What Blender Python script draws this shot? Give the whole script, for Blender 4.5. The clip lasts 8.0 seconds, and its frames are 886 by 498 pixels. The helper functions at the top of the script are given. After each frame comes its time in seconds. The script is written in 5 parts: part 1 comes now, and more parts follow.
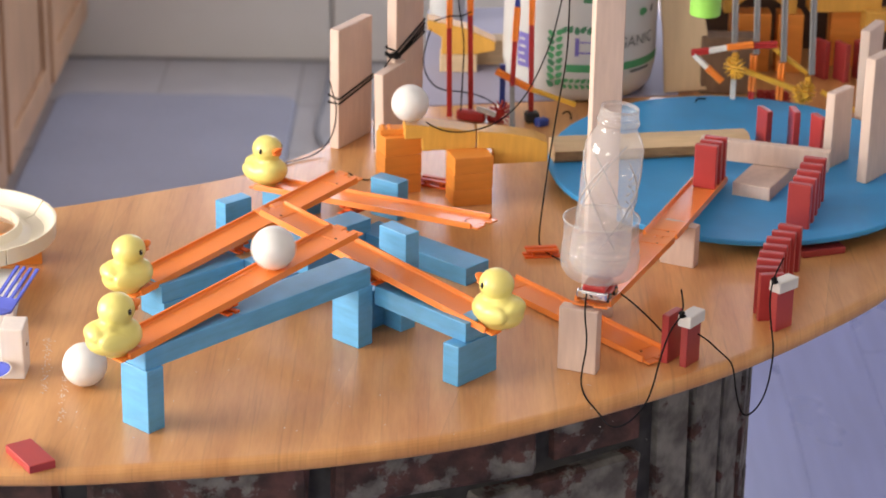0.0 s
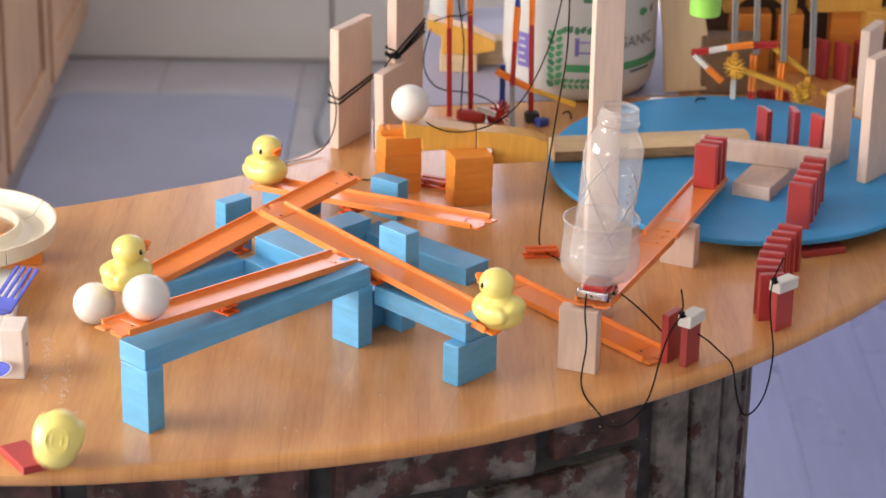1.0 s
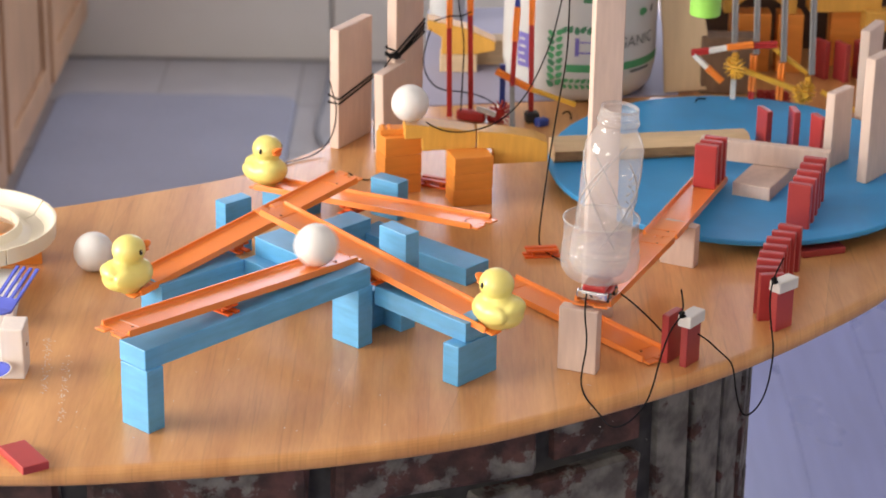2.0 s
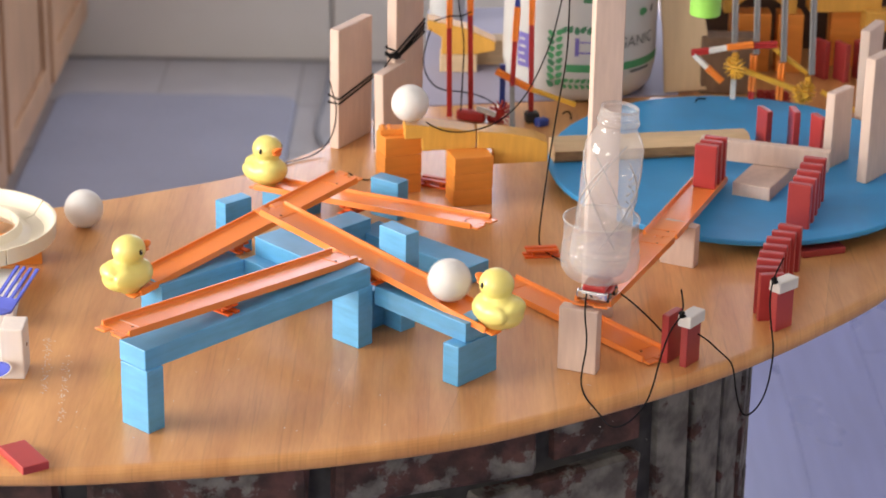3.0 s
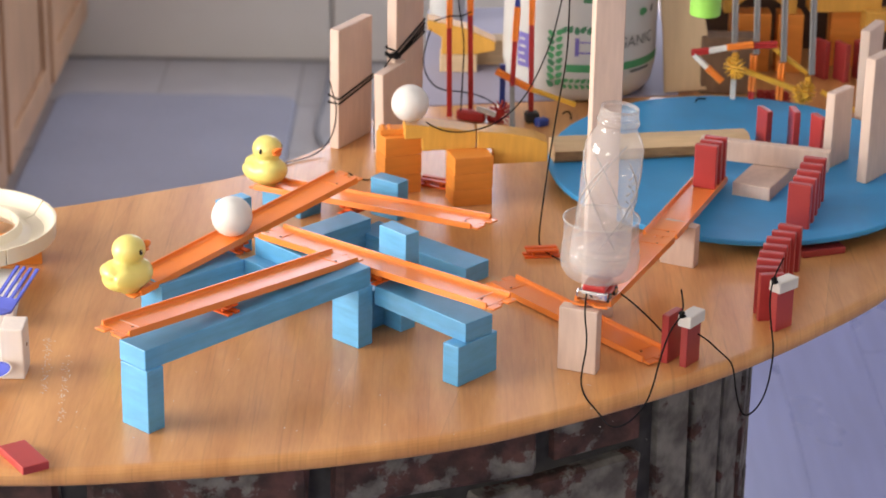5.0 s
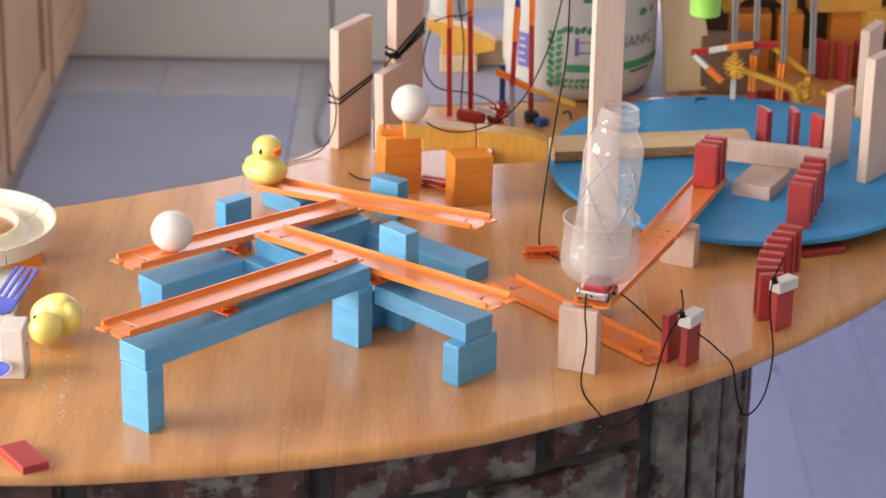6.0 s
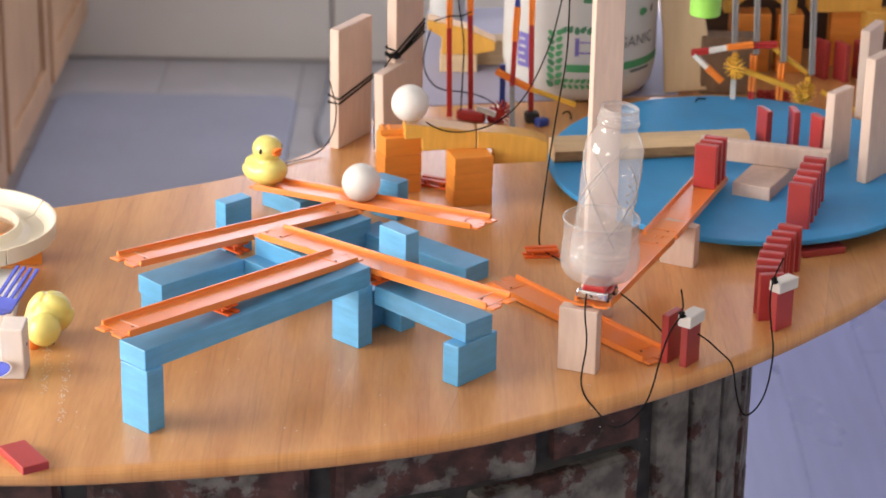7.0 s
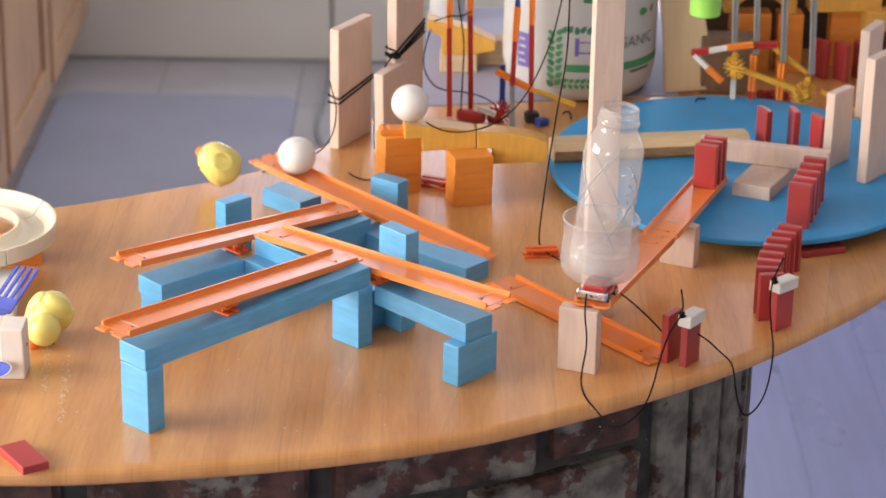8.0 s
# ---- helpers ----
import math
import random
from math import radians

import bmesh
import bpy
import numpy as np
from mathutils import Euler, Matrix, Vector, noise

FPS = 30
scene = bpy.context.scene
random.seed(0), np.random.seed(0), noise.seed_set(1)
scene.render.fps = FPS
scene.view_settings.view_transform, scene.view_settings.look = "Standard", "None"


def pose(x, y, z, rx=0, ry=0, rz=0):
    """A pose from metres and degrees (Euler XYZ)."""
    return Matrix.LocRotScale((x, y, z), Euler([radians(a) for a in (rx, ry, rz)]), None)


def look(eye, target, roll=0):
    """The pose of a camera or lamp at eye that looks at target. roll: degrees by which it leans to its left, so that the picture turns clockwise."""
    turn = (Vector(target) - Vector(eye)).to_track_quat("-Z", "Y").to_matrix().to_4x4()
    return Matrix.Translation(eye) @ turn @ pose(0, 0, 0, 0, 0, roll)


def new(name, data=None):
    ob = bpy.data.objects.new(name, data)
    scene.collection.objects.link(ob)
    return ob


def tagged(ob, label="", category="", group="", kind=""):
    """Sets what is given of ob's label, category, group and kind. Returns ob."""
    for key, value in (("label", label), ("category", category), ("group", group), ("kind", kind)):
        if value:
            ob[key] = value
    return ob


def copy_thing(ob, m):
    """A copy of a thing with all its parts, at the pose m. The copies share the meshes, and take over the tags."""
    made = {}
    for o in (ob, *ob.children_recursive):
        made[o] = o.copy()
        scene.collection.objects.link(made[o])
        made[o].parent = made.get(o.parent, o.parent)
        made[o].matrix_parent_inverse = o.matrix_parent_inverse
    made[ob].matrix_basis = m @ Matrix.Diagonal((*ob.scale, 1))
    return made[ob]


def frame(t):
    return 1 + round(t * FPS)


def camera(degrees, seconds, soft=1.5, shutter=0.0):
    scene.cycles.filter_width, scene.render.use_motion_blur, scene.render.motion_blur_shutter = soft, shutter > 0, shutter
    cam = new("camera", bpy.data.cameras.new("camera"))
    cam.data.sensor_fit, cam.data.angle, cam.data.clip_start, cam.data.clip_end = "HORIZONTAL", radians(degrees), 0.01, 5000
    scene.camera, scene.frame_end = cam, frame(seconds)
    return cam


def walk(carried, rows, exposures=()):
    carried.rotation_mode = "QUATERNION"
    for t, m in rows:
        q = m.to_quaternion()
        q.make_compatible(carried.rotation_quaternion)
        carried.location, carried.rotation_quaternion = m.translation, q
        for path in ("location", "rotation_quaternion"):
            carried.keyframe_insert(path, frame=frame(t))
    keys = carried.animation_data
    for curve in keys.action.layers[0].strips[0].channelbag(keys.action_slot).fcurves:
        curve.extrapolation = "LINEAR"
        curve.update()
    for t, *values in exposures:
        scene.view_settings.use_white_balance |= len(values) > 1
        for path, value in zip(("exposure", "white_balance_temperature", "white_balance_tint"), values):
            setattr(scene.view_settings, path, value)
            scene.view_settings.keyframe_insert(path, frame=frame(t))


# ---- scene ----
cam = camera(20.03, 8.0, soft=1.7, shutter=0.5)
cam.data.dof.use_dof, cam.data.dof.focus_distance, cam.data.dof.aperture_fstop = True, 2.28, 11.0
EYE = (0.0, -2.3706, 0.9641)
walk(cam, [(0.0, look(EYE, (0, 0, 0), 0.98)), (8.0, look(EYE, (0, 0, 0), 0.98))], exposures=[(0.0, 0.0), (8.0, 0.0)])

FLOOR = -0.92
CEILING = 1.55

# ---------------------------------------------------------------- light
world = bpy.data.worlds.new("world")
scene.world = world
world.use_nodes = True
wn, wl = world.node_tree.nodes, world.node_tree.links
wn.clear()
sky = wn.new("ShaderNodeTexSky")
sky.sky_type = "NISHITA"
sky.sun_disc = False
sky.sun_elevation, sky.sun_rotation = radians(38), radians(-100)
bg = wn.new("ShaderNodeBackground")
bg.inputs["Strength"].default_value = 0.1
wo = wn.new("ShaderNodeOutputWorld")
wl.new(sky.outputs[0], bg.inputs[0])
wl.new(bg.outputs[0], wo.inputs[0])


def window_light(name, at, towards, width, height, power, colour):
    data = bpy.data.lights.new(name, "AREA")
    data.shape, data.size, data.size_y = "RECTANGLE", width, height
    data.energy, data.color = power, colour
    ob = new(name, data)
    ob.matrix_world = look(at, towards)
    return ob


# daylight in the window openings of the west, south and north walls
window_light("window_light_west", (-2.52, -0.75, 0.62), (0, -0.30, 0.20), 1.7, 1.3, 104, (1.0, 0.925, 0.835))
window_light("window_light_south", (-1.75, -4.12, 0.75), (-0.5, 0.6, 0.1), 1.4, 1.25, 44, (1.0, 0.92, 0.83))
window_light("window_light_north", (0.16, 3.56, 0.85), (0.0, 0.8, -0.5), 1.46, 0.8, 20, (0.83, 0.84, 1.0))
# added fill with no known source, brightens the kitchen side
window_light("fill_light_east", (2.72, 2.72, 0.2), (0.0, 2.72, -0.3), 1.4, 1.9, 17, (0.80, 0.84, 1.0))


# ---------------------------------------------------------------- materials
def material(name, colour, rough=0.5, metal=0.0, vary=0.12, scale=40.0, stretch=(1, 1, 1), bump=0.0, bump_scale=None, coat=0.0,
             second=None, spot=0.0, spots=6.0, random_tone=0.0, subsurface=0.0, spec=0.5):
    """Grain at one scale, blotches at another, and fine relief."""
    m = bpy.data.materials.new(name)
    m.use_nodes = True
    n, l = m.node_tree.nodes, m.node_tree.links
    p = n["Principled BSDF"]
    tc = n.new("ShaderNodeTexCoord")
    mp = n.new("ShaderNodeMapping")
    mp.inputs["Scale"].default_value = stretch
    l.new(tc.outputs["Object"], mp.inputs["Vector"])
    fine = n.new("ShaderNodeTexNoise")
    fine.inputs["Scale"].default_value, fine.inputs["Detail"].default_value = scale, 5
    l.new(mp.outputs[0], fine.inputs["Vector"])
    broad = n.new("ShaderNodeTexNoise")
    broad.inputs["Scale"].default_value, broad.inputs["Detail"].default_value = spots, 3
    l.new(tc.outputs["Object"], broad.inputs["Vector"])
    add = n.new("ShaderNodeMath")
    add.operation = "MULTIPLY_ADD"
    l.new(fine.outputs["Fac"], add.inputs[0])
    add.inputs[1].default_value = 0.6
    half = n.new("ShaderNodeMath")
    half.operation = "MULTIPLY"
    half.inputs[1].default_value = 0.4
    l.new(broad.outputs["Fac"], half.inputs[0])
    l.new(half.outputs[0], add.inputs[2])
    ramp = n.new("ShaderNodeValToRGB")
    dark = [c * (1 - vary) for c in colour]
    light = [min(1, c * (1 + vary)) for c in (second or colour)]
    ramp.color_ramp.elements[0].position, ramp.color_ramp.elements[1].position = 0.36, 0.64
    ramp.color_ramp.elements[0].color, ramp.color_ramp.elements[1].color = (*dark, 1), (*light, 1)
    l.new(add.outputs[0], ramp.inputs[0])
    out = ramp.outputs[0]
    if random_tone:
        info = n.new("ShaderNodeObjectInfo")
        hsv = n.new("ShaderNodeHueSaturation")
        rng = n.new("ShaderNodeMapRange")
        rng.inputs["To Min"].default_value, rng.inputs["To Max"].default_value = 1 - random_tone, 1 + random_tone
        l.new(info.outputs["Random"], rng.inputs["Value"])
        l.new(rng.outputs[0], hsv.inputs["Value"])
        l.new(out, hsv.inputs["Color"])
        out = hsv.outputs[0]
    l.new(out, p.inputs["Base Color"])
    rr = n.new("ShaderNodeMapRange")
    rr.inputs["To Min"].default_value, rr.inputs["To Max"].default_value = max(0.02, rough - 0.08), min(1, rough + 0.1)
    l.new(broad.outputs["Fac"], rr.inputs["Value"])
    l.new(rr.outputs[0], p.inputs["Roughness"])
    p.inputs["Metallic"].default_value = metal
    p.inputs["Coat Weight"].default_value = coat
    p.inputs["Coat Roughness"].default_value = 0.12
    p.inputs["Specular IOR Level"].default_value = spec
    if subsurface:
        p.inputs["Subsurface Weight"].default_value = subsurface
        p.inputs["Subsurface Radius"].default_value = (0.006, 0.004, 0.002)
        p.inputs["Subsurface Scale"].default_value = 1.0
    if bump:
        b = n.new("ShaderNodeBump")
        b.inputs["Strength"].default_value, b.inputs["Distance"].default_value = bump, 0.0006
        if bump_scale:
            bn = n.new("ShaderNodeTexNoise")
            bn.inputs["Scale"].default_value, bn.inputs["Detail"].default_value = bump_scale, 4
            l.new(mp.outputs[0], bn.inputs["Vector"])
            l.new(bn.outputs["Fac"], b.inputs["Height"])
        else:
            l.new(fine.outputs["Fac"], b.inputs["Height"])
        l.new(b.outputs[0], p.inputs["Normal"])
    return m


def clear_plastic(name, tint, haze, gloss=0.08):
    """Thin clear plastic: mostly see-through, with gloss on the glancing sides and a little haze."""
    m = bpy.data.materials.new(name)
    m.use_nodes = True
    n, l = m.node_tree.nodes, m.node_tree.links
    n.clear()
    out = n.new("ShaderNodeOutputMaterial")
    see, gl, df = n.new("ShaderNodeBsdfTransparent"), n.new("ShaderNodeBsdfGlossy"), n.new("ShaderNodeBsdfDiffuse")
    see.inputs["Color"].default_value = (*tint, 1)
    gl.inputs["Roughness"].default_value = gloss
    df.inputs["Color"].default_value = (0.85, 0.8, 0.78, 1)
    noise_t = n.new("ShaderNodeTexNoise")
    noise_t.inputs["Scale"].default_value = 60
    rng = n.new("ShaderNodeMapRange")
    rng.inputs["To Min"].default_value, rng.inputs["To Max"].default_value = haze * 0.5, haze * 1.5
    l.new(noise_t.outputs["Fac"], rng.inputs["Value"])
    milky = n.new("ShaderNodeMixShader")
    l.new(rng.outputs[0], milky.inputs[0])
    l.new(see.outputs[0], milky.inputs[1])
    l.new(df.outputs[0], milky.inputs[2])
    fr = n.new("ShaderNodeLayerWeight")
    fr.inputs["Blend"].default_value = 0.5
    pw = n.new("ShaderNodeMath")
    pw.operation = "POWER"
    pw.inputs[1].default_value = 4.0
    l.new(fr.outputs["Facing"], pw.inputs[0])
    sc = n.new("ShaderNodeMath")
    sc.operation = "MULTIPLY_ADD"
    sc.inputs[1].default_value, sc.inputs[2].default_value = 0.40, 0.07
    l.new(pw.outputs[0], sc.inputs[0])
    mix = n.new("ShaderNodeMixShader")
    l.new(sc.outputs[0], mix.inputs[0])
    l.new(milky.outputs[0], mix.inputs[1])
    l.new(gl.outputs[0], mix.inputs[2])
    l.new(mix.outputs[0], out.inputs[0])
    return m


def table_wood():
    """Varnished light cherry: boards along x with long grain, pores and fine scratches."""
    m = bpy.data.materials.new("varnished_wood")
    m.use_nodes = True
    n, l = m.node_tree.nodes, m.node_tree.links
    p = n["Principled BSDF"]
    tc, mp = n.new("ShaderNodeTexCoord"), n.new("ShaderNodeMapping")
    mp.inputs["Rotation"].default_value = (0, 0, radians(10))
    mp.inputs["Scale"].default_value = (7, 0.8, 1)
    l.new(tc.outputs["Object"], mp.inputs["Vector"])
    grain, fine = n.new("ShaderNodeTexNoise"), n.new("ShaderNodeTexNoise")
    grain.inputs["Scale"].default_value, grain.inputs["Detail"].default_value, grain.inputs["Distortion"].default_value = 4, 6, 0.15
    fine.inputs["Scale"].default_value, fine.inputs["Detail"].default_value = 45, 3
    for t in (grain, fine):
        l.new(mp.outputs[0], t.inputs["Vector"])
    b = n.new("ShaderNodeMath")
    b.operation = "MULTIPLY_ADD"
    l.new(fine.outputs["Fac"], b.inputs[0])
    b.inputs[1].default_value = 0.28
    l.new(grain.outputs["Fac"], b.inputs[2])
    ramp = n.new("ShaderNodeValToRGB")
    ramp.color_ramp.elements[0].position, ramp.color_ramp.elements[1].position = 0.40, 0.85
    ramp.color_ramp.elements[0].color, ramp.color_ramp.elements[1].color = (0.52, 0.222, 0.067, 1), (0.74, 0.380, 0.140, 1)
    l.new(b.outputs[0], ramp.inputs[0])
    turn = n.new("ShaderNodeMapping")
    turn.inputs["Rotation"].default_value = (0, 0, radians(10))
    turn.inputs["Location"].default_value = (0.031, 0, 0)
    l.new(tc.outputs["Object"], turn.inputs["Vector"])
    sep, wide, idx, fract, seam, tone, rng, mix = (n.new(k) for k in ("ShaderNodeSeparateXYZ", "ShaderNodeMath", "ShaderNodeMath", "ShaderNodeMath", "ShaderNodeMath",
                                                                      "ShaderNodeTexWhiteNoise", "ShaderNodeMapRange", "ShaderNodeHueSaturation"))
    l.new(turn.outputs[0], sep.inputs[0])
    wide.operation, wide.inputs[1].default_value = "MULTIPLY", 9.5
    l.new(sep.outputs["X"], wide.inputs[0])
    idx.operation, fract.operation, seam.operation = "FLOOR", "FRACT", "LESS_THAN"
    l.new(wide.outputs[0], idx.inputs[0])
    l.new(wide.outputs[0], fract.inputs[0])
    l.new(fract.outputs[0], seam.inputs[0])
    seam.inputs[1].default_value = 0.009
    tone.noise_dimensions = "1D"
    l.new(idx.outputs[0], tone.inputs["W"])
    rng.inputs["To Min"].default_value, rng.inputs["To Max"].default_value = 0.93, 1.07
    l.new(tone.outputs["Value"], rng.inputs["Value"])
    sub = n.new("ShaderNodeMath")
    sub.operation = "MULTIPLY_ADD"
    sub.inputs[1].default_value = -0.08
    l.new(seam.outputs[0], sub.inputs[0])
    l.new(rng.outputs[0], sub.inputs[2])
    l.new(sub.outputs[0], mix.inputs["Value"])
    l.new(ramp.outputs[0], mix.inputs["Color"])
    pore_map, pore, pore_cut, pored = n.new("ShaderNodeMapping"), n.new("ShaderNodeTexNoise"), n.new("ShaderNodeMapRange"), n.new("ShaderNodeHueSaturation")
    pore_map.inputs["Rotation"].default_value, pore_map.inputs["Scale"].default_value = (0, 0, radians(10)), (60, 1.1, 1)
    l.new(tc.outputs["Object"], pore_map.inputs["Vector"])
    pore.inputs["Scale"].default_value, pore.inputs["Detail"].default_value = 5, 3
    l.new(pore_map.outputs[0], pore.inputs["Vector"])
    pore_cut.inputs["From Min"].default_value, pore_cut.inputs["From Max"].default_value = 0.56, 0.70
    pore_cut.inputs["To Min"].default_value, pore_cut.inputs["To Max"].default_value = 1.0, 0.86
    l.new(pore.outputs["Fac"], pore_cut.inputs["Value"])
    l.new(pore_cut.outputs[0], pored.inputs["Value"])
    l.new(mix.outputs[0], pored.inputs["Color"])
    l.new(pored.outputs[0], p.inputs["Base Color"])
    smear = n.new("ShaderNodeTexNoise")
    smear.inputs["Scale"].default_value, smear.inputs["Detail"].default_value = 12, 5
    rr = n.new("ShaderNodeMapRange")
    rr.inputs["To Min"].default_value, rr.inputs["To Max"].default_value = 0.24, 0.44
    l.new(smear.outputs["Fac"], rr.inputs["Value"])
    l.new(rr.outputs[0], p.inputs["Roughness"])
    bp = n.new("ShaderNodeBump")
    bp.inputs["Strength"].default_value, bp.inputs["Distance"].default_value = 0.08, 0.0004
    l.new(b.outputs[0], bp.inputs["Height"])
    l.new(bp.outputs[0], p.inputs["Normal"])
    p.inputs["Coat Weight"].default_value, p.inputs["Coat Roughness"].default_value = 0.28, 0.15
    return m


def painted_brick():
    """Old red brick under flaking white paint."""
    m = bpy.data.materials.new("old_painted_brick")
    m.use_nodes = True
    n, l = m.node_tree.nodes, m.node_tree.links
    p = n["Principled BSDF"]
    tc, info = n.new("ShaderNodeTexCoord"), n.new("ShaderNodeObjectInfo")
    shift = n.new("ShaderNodeVectorMath")
    l.new(tc.outputs["Object"], shift.inputs[0])
    cx = n.new("ShaderNodeCombineXYZ")
    mul = n.new("ShaderNodeMath")
    mul.operation = "MULTIPLY"
    mul.inputs[1].default_value = 9.0
    l.new(info.outputs["Random"], mul.inputs[0])
    for i in range(3):
        l.new(mul.outputs[0], cx.inputs[i])
    l.new(cx.outputs[0], shift.inputs[1])
    flake, pore, tone = n.new("ShaderNodeTexNoise"), n.new("ShaderNodeTexNoise"), n.new("ShaderNodeTexNoise")
    flake.inputs["Scale"].default_value, flake.inputs["Detail"].default_value, flake.inputs["Roughness"].default_value = 17, 9, 0.64
    pore.inputs["Scale"].default_value, pore.inputs["Detail"].default_value = 160, 4
    tone.inputs["Scale"].default_value, tone.inputs["Detail"].default_value = 48, 5
    for t in (flake, pore, tone):
        l.new(shift.outputs[0], t.inputs["Vector"])
    clay, paint, cut, mix = n.new("ShaderNodeValToRGB"), n.new("ShaderNodeValToRGB"), n.new("ShaderNodeValToRGB"), n.new("ShaderNodeMixRGB")
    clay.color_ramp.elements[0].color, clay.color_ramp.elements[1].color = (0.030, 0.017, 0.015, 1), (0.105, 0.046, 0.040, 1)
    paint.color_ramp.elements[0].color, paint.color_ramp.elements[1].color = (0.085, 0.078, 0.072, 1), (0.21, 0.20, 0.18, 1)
    for r in (clay, paint):
        r.color_ramp.elements[0].position, r.color_ramp.elements[1].position = 0.35, 0.65
        l.new(tone.outputs["Fac"], r.inputs[0])
    shade = n.new("ShaderNodeMath")
    shade.operation = "MULTIPLY_ADD"
    l.new(info.outputs["Random"], shade.inputs[0])
    shade.inputs[1].default_value = 0.20
    l.new(flake.outputs["Fac"], shade.inputs[2])
    cut.color_ramp.elements[0].position, cut.color_ramp.elements[1].position = 0.60, 0.635
    l.new(shade.outputs[0], cut.inputs[0])
    l.new(cut.outputs[0], mix.inputs[0])
    l.new(clay.outputs[0], mix.inputs[1])
    l.new(paint.outputs[0], mix.inputs[2])
    l.new(mix.outputs[0], p.inputs["Base Color"])
    p.inputs["Roughness"].default_value = 0.85
    hs = n.new("ShaderNodeMath")
    hs.operation = "MULTIPLY_ADD"
    l.new(cut.outputs[0], hs.inputs[0])
    hs.inputs[1].default_value = 0.6
    l.new(pore.outputs["Fac"], hs.inputs[2])
    bp = n.new("ShaderNodeBump")
    bp.inputs["Strength"].default_value, bp.inputs["Distance"].default_value = 0.6, 0.002
    l.new(hs.outputs[0], bp.inputs["Height"])
    l.new(bp.outputs[0], p.inputs["Normal"])
    return m


M_TABLE = table_wood()
M_BRICK = painted_brick()
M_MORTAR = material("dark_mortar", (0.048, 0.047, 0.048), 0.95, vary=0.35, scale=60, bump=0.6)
M_BLUE = material("blue_painted_wood", (0.110, 0.380, 0.67), 0.30, vary=0.15, scale=30, stretch=(1, 1, 5), bump=0.3, bump_scale=320, spots=18, random_tone=0.05)
M_TRACK = material("orange_track_plastic", (0.88, 0.245, 0.038), 0.30, vary=0.025, scale=9, coat=0.15, spots=3, spec=0.6)
# pale tone painting the highlight that the track's end crease catches
M_CREASE_SHEEN = material("painted_crease_highlight", (0.88, 0.50, 0.36), 0.35, vary=0.03)
M_CONN = material("orange_connector_plastic", (0.80, 0.13, 0.015), 0.4, vary=0.06)
M_DARK = material("dark_hole", (0.03, 0.012, 0.008), 0.8)
M_BALL = material("white_ball_plastic", (0.76, 0.745, 0.72), 0.36, vary=0.025, scale=15, spots=30)
M_DUCK = material("yellow_vinyl", (0.84, 0.735, 0.215), 0.34, vary=0.04, scale=18, coat=0.3, spots=25)
M_BEAK = material("orange_vinyl", (0.85, 0.22, 0.03), 0.35, vary=0.05)
M_EYE = material("black_eye_paint", (0.012, 0.009, 0.008), 0.5)
M_EYEWHITE = material("eye_ring_paint", (0.30, 0.24, 0.05), 0.4)
M_PALE = material("pale_sanded_wood", (0.66, 0.50, 0.42), 0.6, vary=0.045, scale=28, stretch=(6, 6, 1), bump=0.12, spots=8, second=(0.70, 0.54, 0.45))
M_BLEACHED = material("bleached_wood", (0.80, 0.72, 0.66), 0.6, vary=0.04, scale=28, stretch=(6, 6, 1), bump=0.12, spots=8)
M_RAW = material("raw_split_wood", (0.64, 0.47, 0.28), 0.7, vary=0.1, scale=30, stretch=(1, 7, 7), bump=0.35, spots=9)
M_TAN = material("tan_sanded_wood", (0.60, 0.44, 0.27), 0.6, vary=0.06, scale=20, stretch=(7, 1, 7), bump=0.1, spots=8)
M_BARK = material("bark_edge", (0.34, 0.19, 0.085), 0.8, vary=0.3, scale=50, stretch=(1, 5, 5), bump=0.5)
M_RED = material("red_domino_plastic", (0.40, 0.045, 0.045), 0.38, vary=0.06, scale=40, coat=0.1, random_tone=0.12)
M_WHITECAP = material("white_domino_plastic", (0.72, 0.69, 0.64), 0.4, vary=0.04)
M_ORANGEB = material("orange_painted_wood", (0.77, 0.275, 0.045), 0.45, vary=0.08, scale=26, stretch=(1, 1, 6), bump=0.1, spots=14, random_tone=0.05)
M_YELLOWB = material("yellow_painted_wood", (0.68, 0.36, 0.065), 0.42, vary=0.09, scale=26, stretch=(6, 1, 1), bump=0.1, spots=12)
M_DISC = material("blue_painted_board", (0.04, 0.305, 0.65), 0.5, vary=0.1, scale=14, bump=0.08, spots=7)
# brown for the counter's shade behind the board and for label print
M_BROWN = material("brown_shade_and_print", (0.17, 0.10, 0.06), 0.6, vary=0.2, scale=20, stretch=(5, 5, 1), bump=0.1)
M_DARKWOOD = material("dark_backdrop_brown", (0.075, 0.042, 0.028), 0.6, vary=0.25, scale=14, stretch=(1, 5, 5), bump=0.1)
M_STRING = material("black_thread", (0.009, 0.008, 0.009), 0.85, spec=0.2)
M_ROD_RED = material("red_rod_plastic", (0.46, 0.03, 0.028), 0.35)
M_ROD_ORANGE = material("orange_rod_plastic", (0.88, 0.25, 0.035), 0.35)
M_ROD_GREY = material("grey_rod_plastic", (0.26, 0.25, 0.25), 0.35)
M_ROD_BLUE = material("blue_rod_plastic", (0.03, 0.06, 0.32), 0.35)
M_ROD_YELLOW = material("yellow_rod_plastic", (0.74, 0.42, 0.05), 0.35)
M_ROD_WHITE = material("white_rod_plastic", (0.75, 0.73, 0.69), 0.35)
M_TUB = material("white_tub_plastic", (0.58, 0.575, 0.56), 0.35, vary=0.03, coat=0.2)
M_LABEL = material("printed_label_white", (0.54, 0.535, 0.525), 0.45, vary=0.02)
